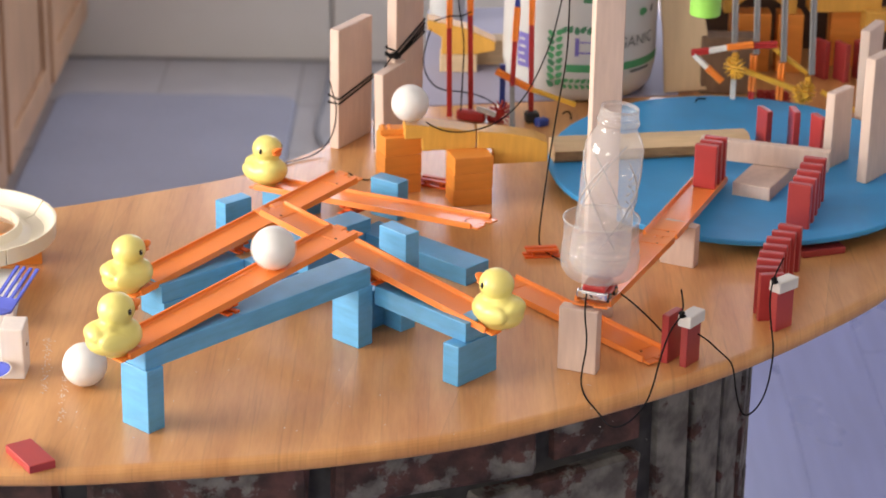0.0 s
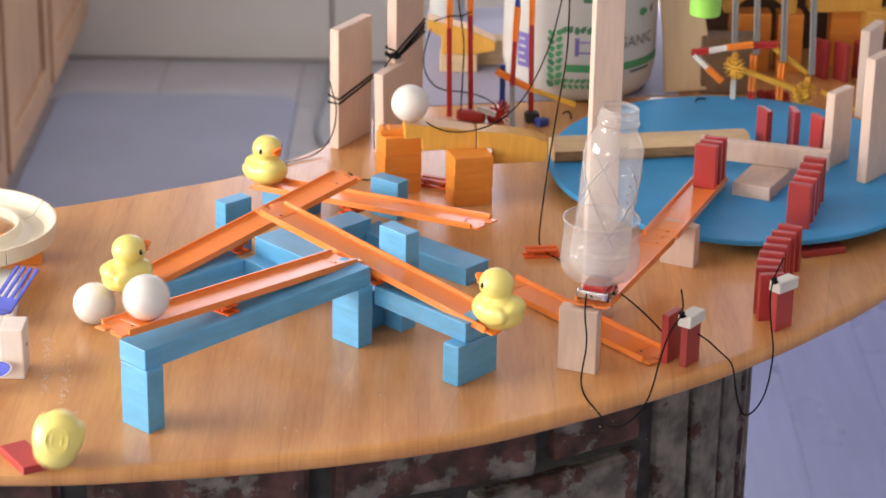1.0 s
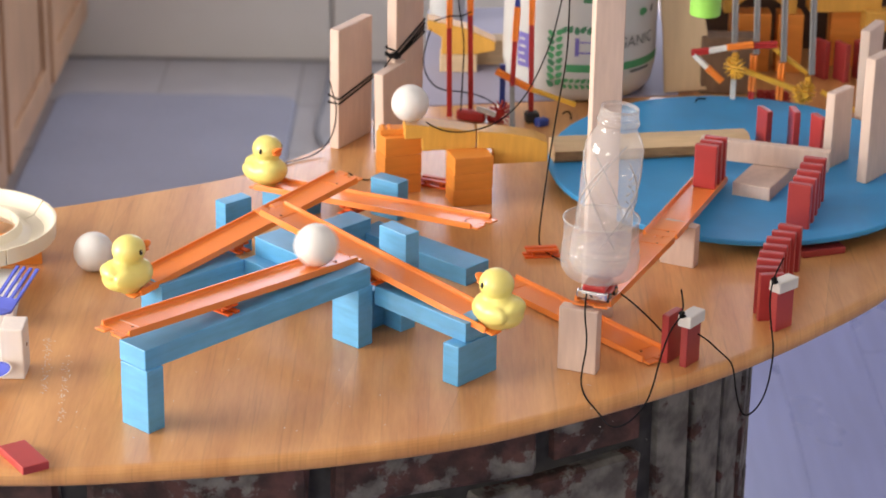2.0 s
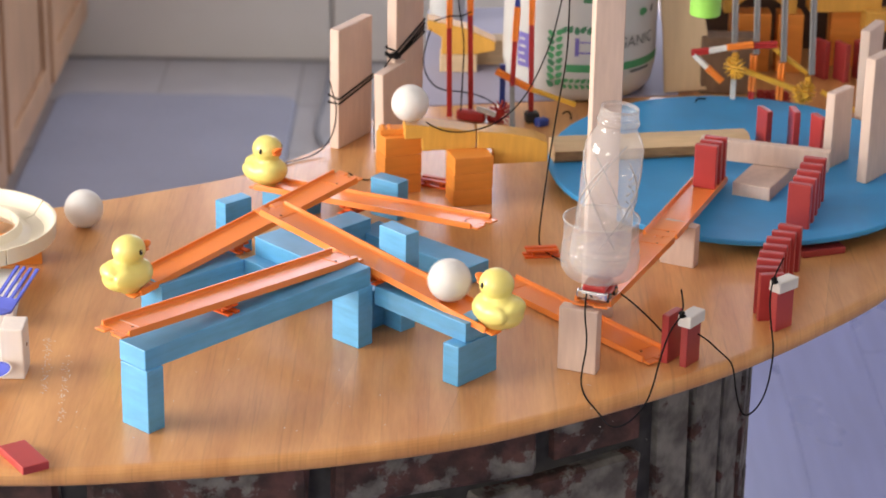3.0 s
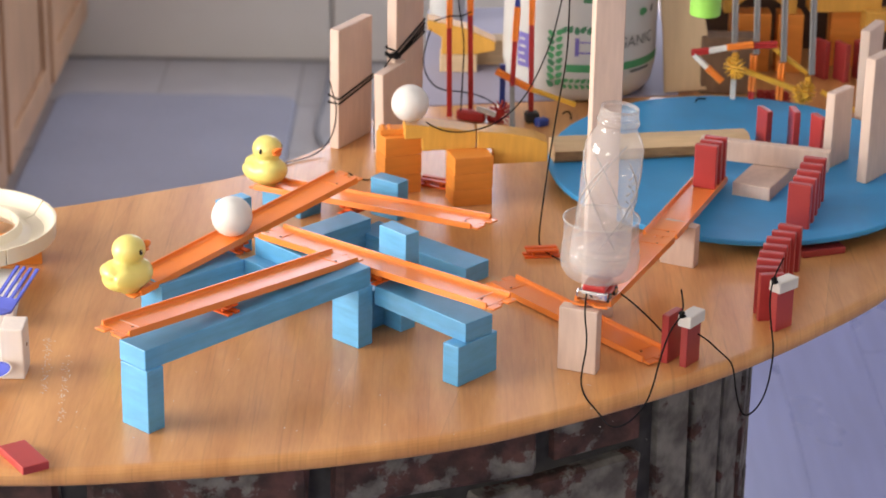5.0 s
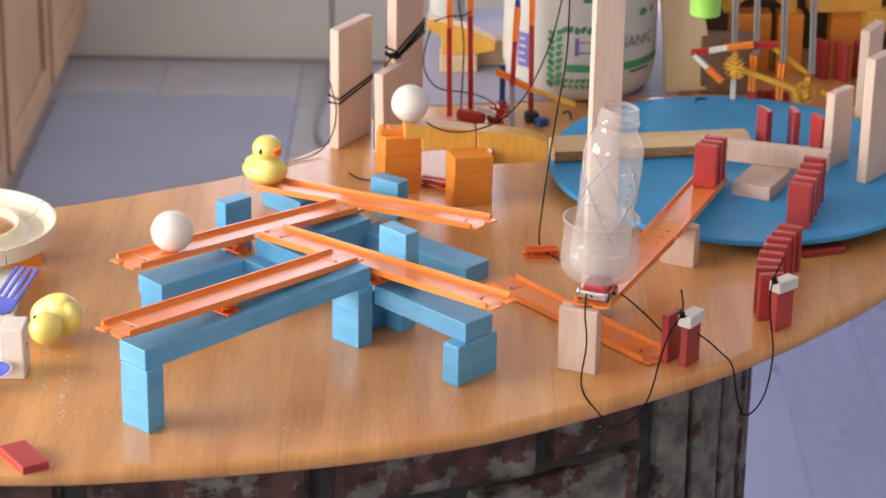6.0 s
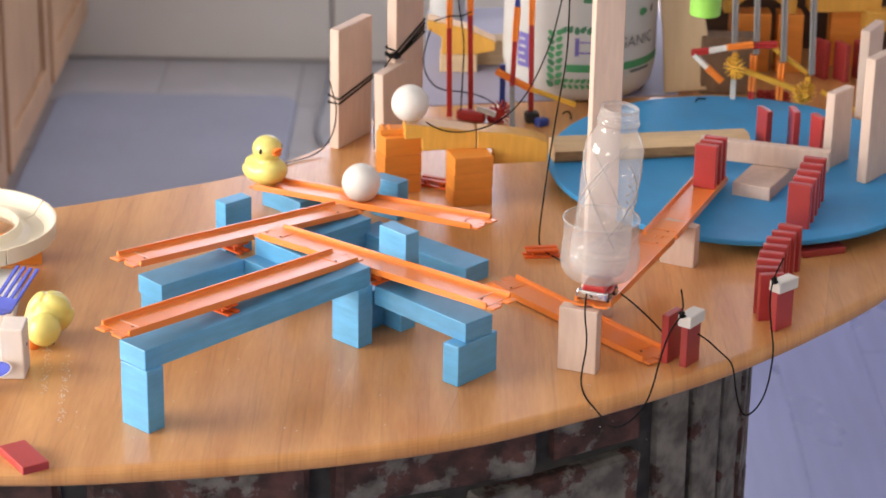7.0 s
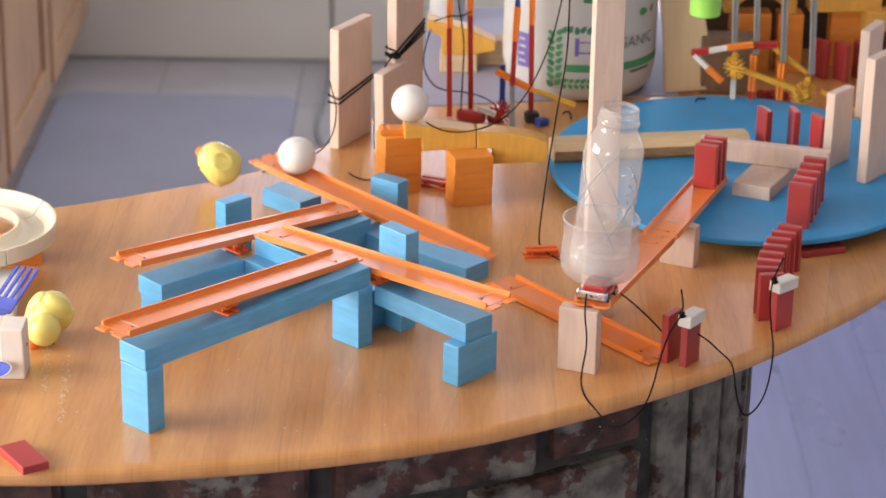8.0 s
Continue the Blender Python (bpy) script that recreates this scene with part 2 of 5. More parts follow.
M_GREEN = material("label_green", (0.06, 0.29, 0.12), 0.45)
M_GREENDARK = material("label_dark_green", (0.05, 0.19, 0.10), 0.45)
M_PURPLE = material("label_purple", (0.16, 0.13, 0.42), 0.45)
M_INK = material("label_grey_ink", (0.12, 0.12, 0.12), 0.5)
M_LIME = material("lime_plastic", (0.33, 0.72, 0.12), 0.35)
M_BOTTLE = clear_plastic("clear_bottle_plastic", (0.97, 0.965, 0.96), 0.25)
M_CUP = clear_plastic("hazy_cup_plastic", (0.96, 0.95, 0.95), 0.24)
M_RIB = clear_plastic("moulded_rib_plastic", (0.80, 0.80, 0.80), 0.28)
M_CHROME = material("chrome", (0.75, 0.75, 0.77), 0.12, metal=1.0, vary=0.02)
M_CAR = material("red_car_enamel", (0.5, 0.03, 0.03), 0.2, coat=0.6)
M_RUBBER = material("black_wheel_plastic", (0.02, 0.02, 0.02), 0.5)
M_CREAM = material("cream_ring_plastic", (0.78, 0.71, 0.57), 0.42, vary=0.04, scale=12)
M_FORK = material("blue_fork_plastic", (0.10, 0.13, 0.60), 0.25, coat=0.3)
M_CARD = material("white_card", (0.84, 0.83, 0.82), 0.5, vary=0.02, scale=12)
# the lavender is reflected light put into the sheet's colour
M_PAPER = material("sheen_tinted_paper", (0.36, 0.35, 0.47), 0.6, vary=0.02)
M_FLOORTILE = material("grey_floor_tile", (0.44, 0.435, 0.45), 0.3, vary=0.07, scale=9, spots=3, random_tone=0.04, bump=0.05)
M_GROUT = material("grey_grout", (0.30, 0.29, 0.29), 0.9, vary=0.2)
M_RUG = material("grey_blue_mat", (0.35, 0.37, 0.455), 0.95, vary=0.1, scale=300, bump=0.5, spots=4)
M_CABINET = material("oak_cabinet_wood", (0.52, 0.31, 0.18), 0.45, vary=0.2, scale=8, stretch=(8, 8, 1), bump=0.08, spots=3)
M_APPLIANCE = material("white_enamel", (0.80, 0.77, 0.72), 0.35, vary=0.02, scale=5)
M_WALL = material("painted_wall", (0.74, 0.70, 0.64), 0.8, vary=0.03, scale=6, bump=0.05)
M_CEIL = material("ceiling_paint", (0.80, 0.78, 0.74), 0.9, vary=0.02)
# the blue of the skylight is put into the laminate's base colour
M_PLANK = material("skylight_tinted_laminate", (0.185, 0.205, 0.40), 0.28, vary=0.09, scale=7, stretch=(6, 0.5, 1), spots=2.5, random_tone=0.025, bump=0.03)
M_HOSE = material("grey_hose", (0.24, 0.25, 0.28), 0.5)


# ---------------------------------------------------------------- building helpers
def part(name, bm, mat, parent=None, label="", smooth=False):
    me = bpy.data.meshes.new(name)
    bm.normal_update()
    bm.to_mesh(me)
    bm.free()
    if smooth:
        for f in me.polygons:
            f.use_smooth = True
    for mm in (mat if isinstance(mat, (list, tuple)) else [mat]):
        me.materials.append(mm)
    ob = new(name, me)
    if parent is not None:
        ob.parent = parent
    if label:
        tagged(ob, label)
    return ob


def empty(name, m, label, category, group="", kind=""):
    ob = new(name)
    ob.empty_display_size = 0.01
    ob.matrix_world = m
    return tagged(ob, label, category, group, kind)


def add_box(bm, lo, hi, bevel=0.0, seg=1, m=None):
    r = bmesh.ops.create_cube(bm, size=1.0)
    vs = r["verts"]
    c = [(a + b) / 2 for a, b in zip(lo, hi)]
    s = [b - a for a, b in zip(lo, hi)]
    bmesh.ops.scale(bm, vec=s, verts=vs)
    bmesh.ops.translate(bm, vec=c, verts=vs)
    if m is not None:
        bmesh.ops.transform(bm, matrix=m, verts=vs)
    if bevel:
        edges = list({e for v in vs for e in v.link_edges})
        bmesh.ops.bevel(bm, geom=edges, offset=bevel, segments=seg, affect="EDGES", profile=0.5)
    return bm


def box_mesh(lo, hi, bevel=0.0, seg=1):
    return add_box(bmesh.new(), lo, hi, bevel, seg)


def add_tube(bm, a, b, r1, r2=None, n=12):
    a, b = Vector(a), Vector(b)
    d = b - a
    q = d.to_track_quat("Z", "Y").to_matrix().to_4x4()
    bmesh.ops.create_cone(bm, cap_ends=True, segments=n, radius1=r1, radius2=r1 if r2 is None else r2, depth=d.length,
                          matrix=Matrix.Translation((a + b) / 2) @ q)
    return bm


def lathe(profile, n=48, squeeze=None):
    """Turns a profile of (radius, height) round z."""
    bm = bmesh.new()
    rings = []
    for r, z in profile:
        ring = []
        for i in range(n):
            a = 2 * math.pi * i / n
            rr = r if squeeze is None else squeeze(r, z, a)
            ring.append(bm.verts.new((rr * math.cos(a), rr * math.sin(a), z)))
        rings.append(ring)
    for p, q in zip(rings, rings[1:]):
        for i in range(n):
            bm.faces.new((p[i], p[(i + 1) % n], q[(i + 1) % n], q[i]))
    return bm


def slab(outline, z0, z1, bevel=0.0, seg=3):
    bm = bmesh.new()
    vs = [bm.verts.new((x, y, z0)) for x, y in outline]
    f = bm.faces.new(vs)
    r = bmesh.ops.extrude_face_region(bm, geom=[f])
    up = [v for v in r["geom"] if isinstance(v, bmesh.types.BMVert)]
    bmesh.ops.translate(bm, vec=(0, 0, z1 - z0), verts=up)
    bmesh.ops.recalc_face_normals(bm, faces=bm.faces[:])
    if bevel:
        es = [e for e in bm.edges if abs(e.verts[0].co.z - e.verts[1].co.z) < 1e-6]
        bmesh.ops.bevel(bm, geom=es, offset=bevel, segments=seg, affect="EDGES", profile=0.5)
    return bm


def smooth_loop(points, steps=10):
    """A closed smooth curve through the points."""
    out, n = [], len(points)
    for i in range(n):
        p0, p1, p2, p3 = (Vector(points[(i + k - 1) % n]) for k in range(4))
        for s in range(steps):
            t = s / steps
            out.append(0.5 * ((2 * p1) + (p2 - p0) * t + (2 * p0 - 5 * p1 + 4 * p2 - p3) * t * t + (3 * p1 - p0 - 3 * p2 + p3) * t ** 3))
    return [tuple(p) for p in out]


def curve_thing(name, points, radius, mat, label, category, kind="", parent=None):
    cu = bpy.data.curves.new(name, "CURVE")
    cu.dimensions, cu.bevel_depth, cu.bevel_resolution, cu.resolution_u = "3D", radius, 2, 8
    sp = cu.splines.new("NURBS")
    sp.points.add(len(points) - 1)
    for q, p in zip(sp.points, points):
        q.co = (*p, 1)
    sp.order_u, sp.use_endpoint_u = 3, True
    cu.materials.append(mat)
    ob = new(name, cu)
    if parent is not None:
        ob.parent = parent
        return ob
    return tagged(ob, label, category, kind=kind)


def block(name, w, d, h, m, mat, label, category="toy block", bevel=0.0008, group=""):
    """A solid block with its corner nearest the origin at m, running w along x, d along y, h up."""
    ob = part(name, box_mesh((0, 0, 0), (w, d, h), bevel, 2), mat)
    ob.matrix_world = m
    return tagged(ob, label, category, group)


# ---------------------------------------------------------------- room
def room():
    fl = part("floor", box_mesh((-2.6, -4.2, FLOOR - 0.08), (2.8, 3.6, FLOOR - 0.0016)), M_GROUT)
    tagged(fl, "grey square kitchen tiles beside pale laminate boards", "floor", kind="structure")
    # the opening in the east wall is made up for the fill lamp
    walls = (("wall_west_low", (-2.75, -4.2, FLOOR), (-2.6, 3.6, -0.05)), ("wall_west_high", (-2.75, -4.2, 1.27), (-2.6, 3.6, CEILING)),
             ("wall_west_south", (-2.75, -4.2, -0.05), (-2.6, -1.62, 1.27)), ("wall_west_north", (-2.75, 0.12, -0.05), (-2.6, 3.6, 1.27)),
             ("wall_east_low", (2.8, -4.2, FLOOR), (2.95, 3.6, -0.75)), ("wall_east_high", (2.8, -4.2, 1.15), (2.95, 3.6, CEILING)),
             ("wall_east_south", (2.8, -4.2, -0.75), (2.95, 2.0, 1.15)), ("wall_east_north", (2.8, 3.45, -0.75), (2.95, 3.6, 1.15)),
             ("wall_north_low", (-2.75, 3.6, FLOOR), (2.95, 3.75, 0.42)), ("wall_north_high", (-2.75, 3.6, 1.28), (2.95, 3.75, CEILING)),
             ("wall_north_west", (-2.75, 3.6, 0.42), (-0.60, 3.75, 1.28)), ("wall_north_east", (0.92, 3.6, 0.42), (2.95, 3.75, 1.28)),
             ("wall_south_low", (-2.75, -4.35, FLOOR), (2.95, -4.2, 0.1)), ("wall_south_high", (-2.75, -4.35, 1.4), (2.95, -4.2, CEILING)),
             ("wall_south_west", (-2.75, -4.35, 0.1), (-2.48, -4.2, 1.4)), ("wall_south_east", (-1.02, -4.35, 0.1), (2.95, -4.2, 1.4)))
    for n, lo, hi in walls:
        tagged(part(n, box_mesh(lo, hi), M_WALL), "plain warm white painted wall", "wall", kind="structure")
    tagged(part("ceiling", box_mesh((-2.75, -4.35, CEILING), (2.95, 3.75, CEILING + 0.1)), M_CEIL), "plain white painted ceiling", "ceiling", kind="structure")
    # square tiles, on the joints that show beside the mat
    tile = box_mesh((-0.1622, -0.1622, -0.006), (0.1622, 0.1622, 0), 0.0012)
    first = part("tile", tile, M_FLOORTILE, fl)
    me = first.data
    bpy.data.objects.remove(first)
    for i in range(-6, 2):
        for j in range(-3, 5):
            t = new("tile", me)
            t.parent = fl
            t.location = (-0.51 + 0.328 * i, 3.295 - 0.328 * (j + 3), FLOOR)
    # boards 0.16 wide along y, their ends staggered
    meshes = {}
    for i in range(34):
        x = -2.515 + 0.16 * i
        top = 0.832 if x < 0.05 else 3.55
        for j in range(-1, 6):
            y0 = max(-4.195, -4.2 + 1.5 * j + (0.0, 0.62, 0.31)[i % 3])
            y1 = min(top, -4.2 + 1.5 * (j + 1) + (0.0, 0.62, 0.31)[i % 3])
            if y1 - y0 < 0.05:
                continue
            key = round((y1 - y0) / 2 - 0.0004, 4)
            if key not in meshes:
                first = part("floor_board", box_mesh((-0.0798, -key, -0.006), (0.0798, key, 0), 0.0003), M_PLANK, fl)
                meshes[key] = first.data
                bpy.data.objects.remove(first)
            t = new("floor_board", meshes[key])
            t.parent = fl
            t.location = (x, (y0 + y1) / 2, FLOOR)


def rounded_rect(x0, y0, x1, y1, r, n=6):
    out = []
    for cx, cy, a0 in ((x1 - r, y1 - r, 0), (x0 + r, y1 - r, 90), (x0 + r, y0 + r, 180), (x1 - r, y0 + r, 270)):
        for k in range(n + 1):
            a = radians(a0 + 90 * k / n)
            out.append((cx + r * math.cos(a), cy + r * math.sin(a)))
    return out


def kitchen_back():
    mat_ob = part("floor_mat", slab(rounded_rect(-0.9, 1.5, -0.345, 3.165, 0.05), FLOOR, FLOOR + 0.012, 0.004, 2), M_RUG)
    tagged(mat_ob, "grey-blue woven kitchen floor mat lying on tiles", "mat")
    ap = empty("dishwasher", pose(-0.93, 3.46, FLOOR), "white enamel kitchen appliance with a dark toe gap", "appliance")
    part("body", box_mesh((0.03, 0.03, 0.0), (0.6, 0.135, 0.85), 0.004), M_APPLIANCE, ap)
    part("door_panel", box_mesh((0.0, 0.0, 0.001), (0.648, 0.03, 0.85), 0.006, 2), M_APPLIANCE, ap)
    ap2 = empty("kitchen_cabinet_white", pose(-0.277, 3.46, FLOOR), "white kitchen unit with a plain front", "cabinet")
    part("body", box_mesh((0.03, 0.03, 0.0), (1.8, 0.135, 0.85), 0.004), M_APPLIANCE, ap2)
    part("door_panel", box_mesh((0.0, 0.0, 0.001), (1.8, 0.03, 0.85), 0.006, 2), M_APPLIANCE, ap2)
    # oak cabinets along the side
    for k in range(3):
        y = 1.75 + 0.575 * k
        cb = empty("oak_cabinet", pose(-1.445, y, FLOOR), "oak kitchen base cabinet with a framed door", "cabinet", "base cabinets")
        part("plinth", box_mesh((0.0, 0, 0), (0.518, 0.573, 0.09)), M_CABINET, cb)
        part("body", box_mesh((0.0, 0, 0.09), (0.555, 0.573, 0.86), 0.002), M_CABINET, cb)
        dr = part("door", box_mesh((0.555, 0.02, 0.11), (0.568, 0.553, 0.84), 0.003), M_CABINET, cb)
        for lo, hi in (((0.568, 0.02, 0.11), (0.577, 0.085, 0.84)), ((0.568, 0.488, 0.11), (0.577, 0.553, 0.84)),
                       ((0.568, 0.085, 0.11), (0.577, 0.488, 0.18)), ((0.568, 0.085, 0.77), (0.577, 0.488, 0.84))):
            part("frame_rail", box_mesh(lo, hi, 0.003, 2), M_CABINET, dr)
    curve_thing("drain_hose", [(-0.278, 3.45, FLOOR + 0.012), (-0.279, 3.40, FLOOR + 0.012), (-0.280, 3.32, FLOOR + 0.012), (-0.281, 3.14, FLOOR + 0.009), (-0.290, 2.98, FLOOR + 0.009), (-0.284, 2.88, FLOOR + 0.009), (-0.255, 2.78, FLOOR + 0.009)],
                0.005, M_HOSE, "dark grey appliance hose lying on the floor tiles", "hose")


OUTLINE = [(-0.95, -0.46), (-0.60, -0.495), (-0.366, -0.508), (-0.22, -0.491), (-0.086, -0.461), (0.028, -0.421), (0.125, -0.367), (0.215, -0.306), (0.289, -0.246),
           (0.365, -0.170), (0.445, -0.075), (0.54, 0.08), (0.63, 0.30), (0.66, 0.55), (0.60, 0.80), (0.40, 0.96), (0.15, 0.93), (0.0, 0.72), (-0.07, 0.45), (-0.145, 0.301),
           (-0.22, 0.214), (-0.30, 0.163), (-0.412, 0.103), (-0.60, 0.02), (-0.95, -0.06)]


def counter():
    loop = smooth_loop(OUTLINE, 6)
    top = part("countertop", slab(loop, -0.017, 0.0, 0.0075, 4), M_TABLE, smooth=False)
    tagged(top, "varnished light brown wooden countertop with a rounded edge", "countertop", kind="structure")
    base = empty("brick_base", pose(0, 0, 0), "old brick counter base with flaking white paint", "wall", kind="structure")
    front = [Vector(p) for p in ((-0.95, -0.41), (-0.60, -0.447), (-0.366, -0.458), (-0.22, -0.441), (-0.086, -0.411), (0.028, -0.368), (0.12, -0.315), (0.205, -0.255),
                                 (0.268, -0.185), (0.306, -0.105), (0.324, 0.0), (0.324, 0.12), (0.30, 0.25))]
    dense = []
    for i in range(len(front) - 1):
        p0, p1, p2, p3 = front[max(i - 1, 0)], front[i], front[i + 1], front[min(i + 2, len(front) - 1)]
        for s in range(20):
            t = s / 20
            dense.append(0.5 * ((2 * p1) + (p2 - p0) * t + (2 * p0 - 5 * p1 + 4 * p2 - p3) * t * t + (3 * p1 - p0 - 3 * p2 + p3) * t ** 3))
    dense.append(front[-1])
    # mortar core, a little behind the brick faces
    core = [tuple(p + Vector((-0.006, 0.014))) for p in dense] + [(0.1, 0.32), (-0.1, 0.12), (-0.3, 0.04), (-0.95, -0.13)]
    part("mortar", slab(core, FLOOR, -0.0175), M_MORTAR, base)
    run = [0.0]
    for p, q in zip(dense, dense[1:]):
        run.append(run[-1] + (q - p).length)

    def at(s):
        for i in range(len(run) - 1):
            if run[i + 1] >= s:
                k = (s - run[i]) / (run[i + 1] - run[i])
                p = dense[i].lerp(dense[i + 1], k)
                d = (dense[i + 1] - dense[i]).normalized()
                return p, d
        return dense[-1], (dense[-1] - dense[-2]).normalized()

    rnd = random.Random(4)

    def brick(s0, s1, z0, z1):
        p, d = at((s0 + s1) / 2)
        w, h = s1 - s0, z1 - z0
        bm = box_mesh((-w / 2, 0, -h / 2), (w / 2, 0.06, h / 2), 0.004, 1)
        for v in bm.verts:
            v.co += Vector((rnd.uniform(-1, 1), rnd.uniform(-1, 1), rnd.uniform(-1, 1))) * 0.0022
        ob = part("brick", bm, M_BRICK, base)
        ob.matrix_basis = Matrix.Translation((p.x, p.y, (z0 + z1) / 2)) @ Matrix.Rotation(math.atan2(d.y, d.x), 4, "Z") @ pose(0, rnd.uniform(0, 0.004), 0)

    split = 1.165
    for c in range(5):
        z1 = -0.023 - 0.069 * c
        s = 0.13 * (c % 2)
        while s < split:
            e = min(s + 0.205, split + 0.03)
            if e - s > 0.04:
                brick(s, e - 0.014, z1 - 0.057, z1)
            s += 0.217
    s = split + 0.045
    while s < run[-1] - 0.06:
        brick(s, s + 0.043, -0.023 - 0.2, -0.023)
        brick(s, s + 0.043, -0.023 - 0.415, -0.023 - 0.214)
        s += 0.055


room()
kitchen_back()
counter()

# ---------------------------------------------------------------- blue structure
TH, WD, LEG = 0.0188, 0.0345, 0.0588          # block thickness, width, standing length
YAW = 0.815


def yawed(x, y, z, yaw=YAW):
    return pose(x, y, z, 0, 0, math.degrees(yaw))


def blue(w, d, h, m, label):
    return block("wooden_block", w, d, h, m, M_BLUE, label, group="blue wooden blocks")


def blue_structure():
    blue(TH, WD, LEG, yawed(-0.2501, -0.4346, 0, 0.838), "blue painted wooden block standing upright as a leg")
    blue(0.2693, WD, TH, yawed(-0.2515, -0.4327, LEG, 0.812), "long blue painted wooden block bridging two legs")
    blue(TH, WD, LEG, yawed(-0.0770, -0.2504, 0, 0.828), "blue painted wooden block standing upright as a leg")
    blue(0.0532, TH, 0.0389, yawed(0.0154, -0.3298, 0, 0.846), "short blue painted wooden block standing on edge")
    blue(WD, 0.1198, TH, yawed(0.0215, -0.3195, 0.0389, 0.783), "long blue painted wooden block resting on two blocks")
    # far support of that beam, and the post above it
    blue(TH, WD, LEG, yawed(-0.0385, -0.2105, 0, 0.78), "blue painted wooden block standing upright behind a beam")
    blue(0.0172, 0.0365, 0.0412, yawed(-0.0345, -0.2140, LEG, 0.78), "blue painted wooden block stacked on an upright block")
    blue(0.0345, TH, 0.0389, yawed(-0.078, -0.2165, 0, 0.78), "short blue painted wooden block under a beam end")
    # left rear beam: two flat layers
    for k, dx in enumerate((0.002, 0.0)):
        blue(0.0990, 0.0375, TH, yawed(-0.2645 + dx, -0.1963, TH * k, 0.752), "flat blue painted wooden block in a stack of two")
    # stack under the crossing
    for k in range(2):
        blue(0.030, 0.062, TH, yawed(-0.150, -0.170, TH * k, 0.78), "flat blue painted wooden block in a crossing stack")
    blue(0.034, 0.078, TH, yawed(-0.128, -0.170, TH * 2, 0.78), "blue painted wooden block lying on a stack")
    # rear support: two layers
    for k in range(2):
        blue(0.11, 0.030, 0.0165, yawed(-0.150, -0.080, 0.0165 * k, 0.80), "flat blue painted wooden block in a low stack")
    # right rear beam
    blue(WD, 0.150, TH, yawed(0.0230, -0.0970, 0, 0.845), "long blue painted wooden block lying flat on the counter")
    # rear left low block
    blue(0.030, 0.06, TH, yawed(-0.1500, 0.0750, 0, 0.80), "blue painted wooden block lying flat on the counter")
    # posts
    blue(0.0335, 0.0165, LEG, yawed(-0.2180, -0.0360, 0, 0.75), "blue painted wooden block standing upright as a post")
    blue(0.0185, 0.036, 0.042, yawed(-0.0480, 0.0740, 0, 0.95), "blue painted wooden block standing upright as a post")


blue_structure()

# ---------------------------------------------------------------- tracks
TRACKW, RAIL = 0.0352, 0.0060
# x, y, underside z, heading, offset of the middle from the pivot, length
TRACKS = {"one": (-0.1920, -0.3351, 0.0871, 0.8794, 0.0132, 0.2989), "two": (-0.0549, -0.2177, 0.0680, 5.5464, -0.0037, 0.3016),
          "three": (-0.2053, -0.0993, 0.0489, 0.8351, 0.0120, 0.3013), "four": (-0.0922, 0.0554, 0.0289, 5.6150, 0.0201, 0.3022)}


def track_mesh(x0, x1, w=TRACKW, rail=RAIL):
    """A plastic track: deck, two rails with a small lip, two ribs underneath and notched ends."""
    h = w / 2
    prof = [(-h, 0.0), (-h + 0.0005, rail), (-h + 0.0022, rail), (-h + 0.0026, 0.0034), (-h + 0.0042, 0.0022), (0, 0.0020),
            (h - 0.0042, 0.0022), (h - 0.0026, 0.0034), (h - 0.0022, rail), (h - 0.0005, rail), (h, 0.0),
            (h - 0.004, 0.0004), (h - 0.0045, -0.0012), (h - 0.007, -0.0012), (h - 0.0075, 0.0004),
            (-h + 0.0075, 0.0004), (-h + 0.007, -0.0012), (-h + 0.0045, -0.0012), (-h + 0.004, 0.0004)]
    bm = bmesh.new()
    xs = [x0 + (x1 - x0) * k / 12 for k in range(13)]
    rings = [[bm.verts.new((x, y, z)) for y, z in prof] for x in xs]
    n = len(prof)
    for a, b in zip(rings, rings[1:]):
        for i in range(n):
            bm.faces.new((a[i], b[i], b[(i + 1) % n], a[(i + 1) % n]))
    bm.faces.new(rings[0])
    bm.faces.new(list(reversed(rings[-1])))
    bmesh.ops.recalc_face_normals(bm, faces=bm.faces[:])
    return bm


def track(m, x0, x1, label, crease=0):
    tr = empty("toy_track", m, label, "toy track", "orange tracks")
    part("channel", track_mesh(x0 + 0.005, x1 - 0.005), M_TRACK, tr)
    h = TRACKW / 2
    for x, s in ((x0 + 0.005, -1), (x1 - 0.005, 1)):
        for y in (-h + 0.0075, h - 0.0075):
            part("end_tab", box_mesh((min(x, x + s * 0.009), y - 0.0066, 0.0), (max(x, x + s * 0.009), y + 0.0066, 0.0020), 0.0008), M_TRACK, tr)
        # the rib at the crease end carries a painted highlight
        rib = x - s * 0.019
        part("cross_rib", box_mesh((rib - 0.0008, -h + 0.0035, 0.0019), (rib + 0.0008, h - 0.0035, 0.0027), 0.0003), M_CREASE_SHEEN if s == crease else M_TRACK, tr)
        part("end_lip", box_mesh((min(x, x + s * 0.004), -h + 0.012 + 0.003, 0.0), (max(x, x + s * 0.004), h - 0.012 - 0.003, 0.0018), 0.0), M_TRACK, tr)
    for x in (x0 + 0.021, x1 - 0.021):
        bm = bmesh.new()
        add_tube(bm, (x, -0.004, 0.0019), (x, -0.004, 0.0023), 0.0012, n=14)
        part("pin_hole", bm, M_DARK, tr, "small dark hole")
    return tr


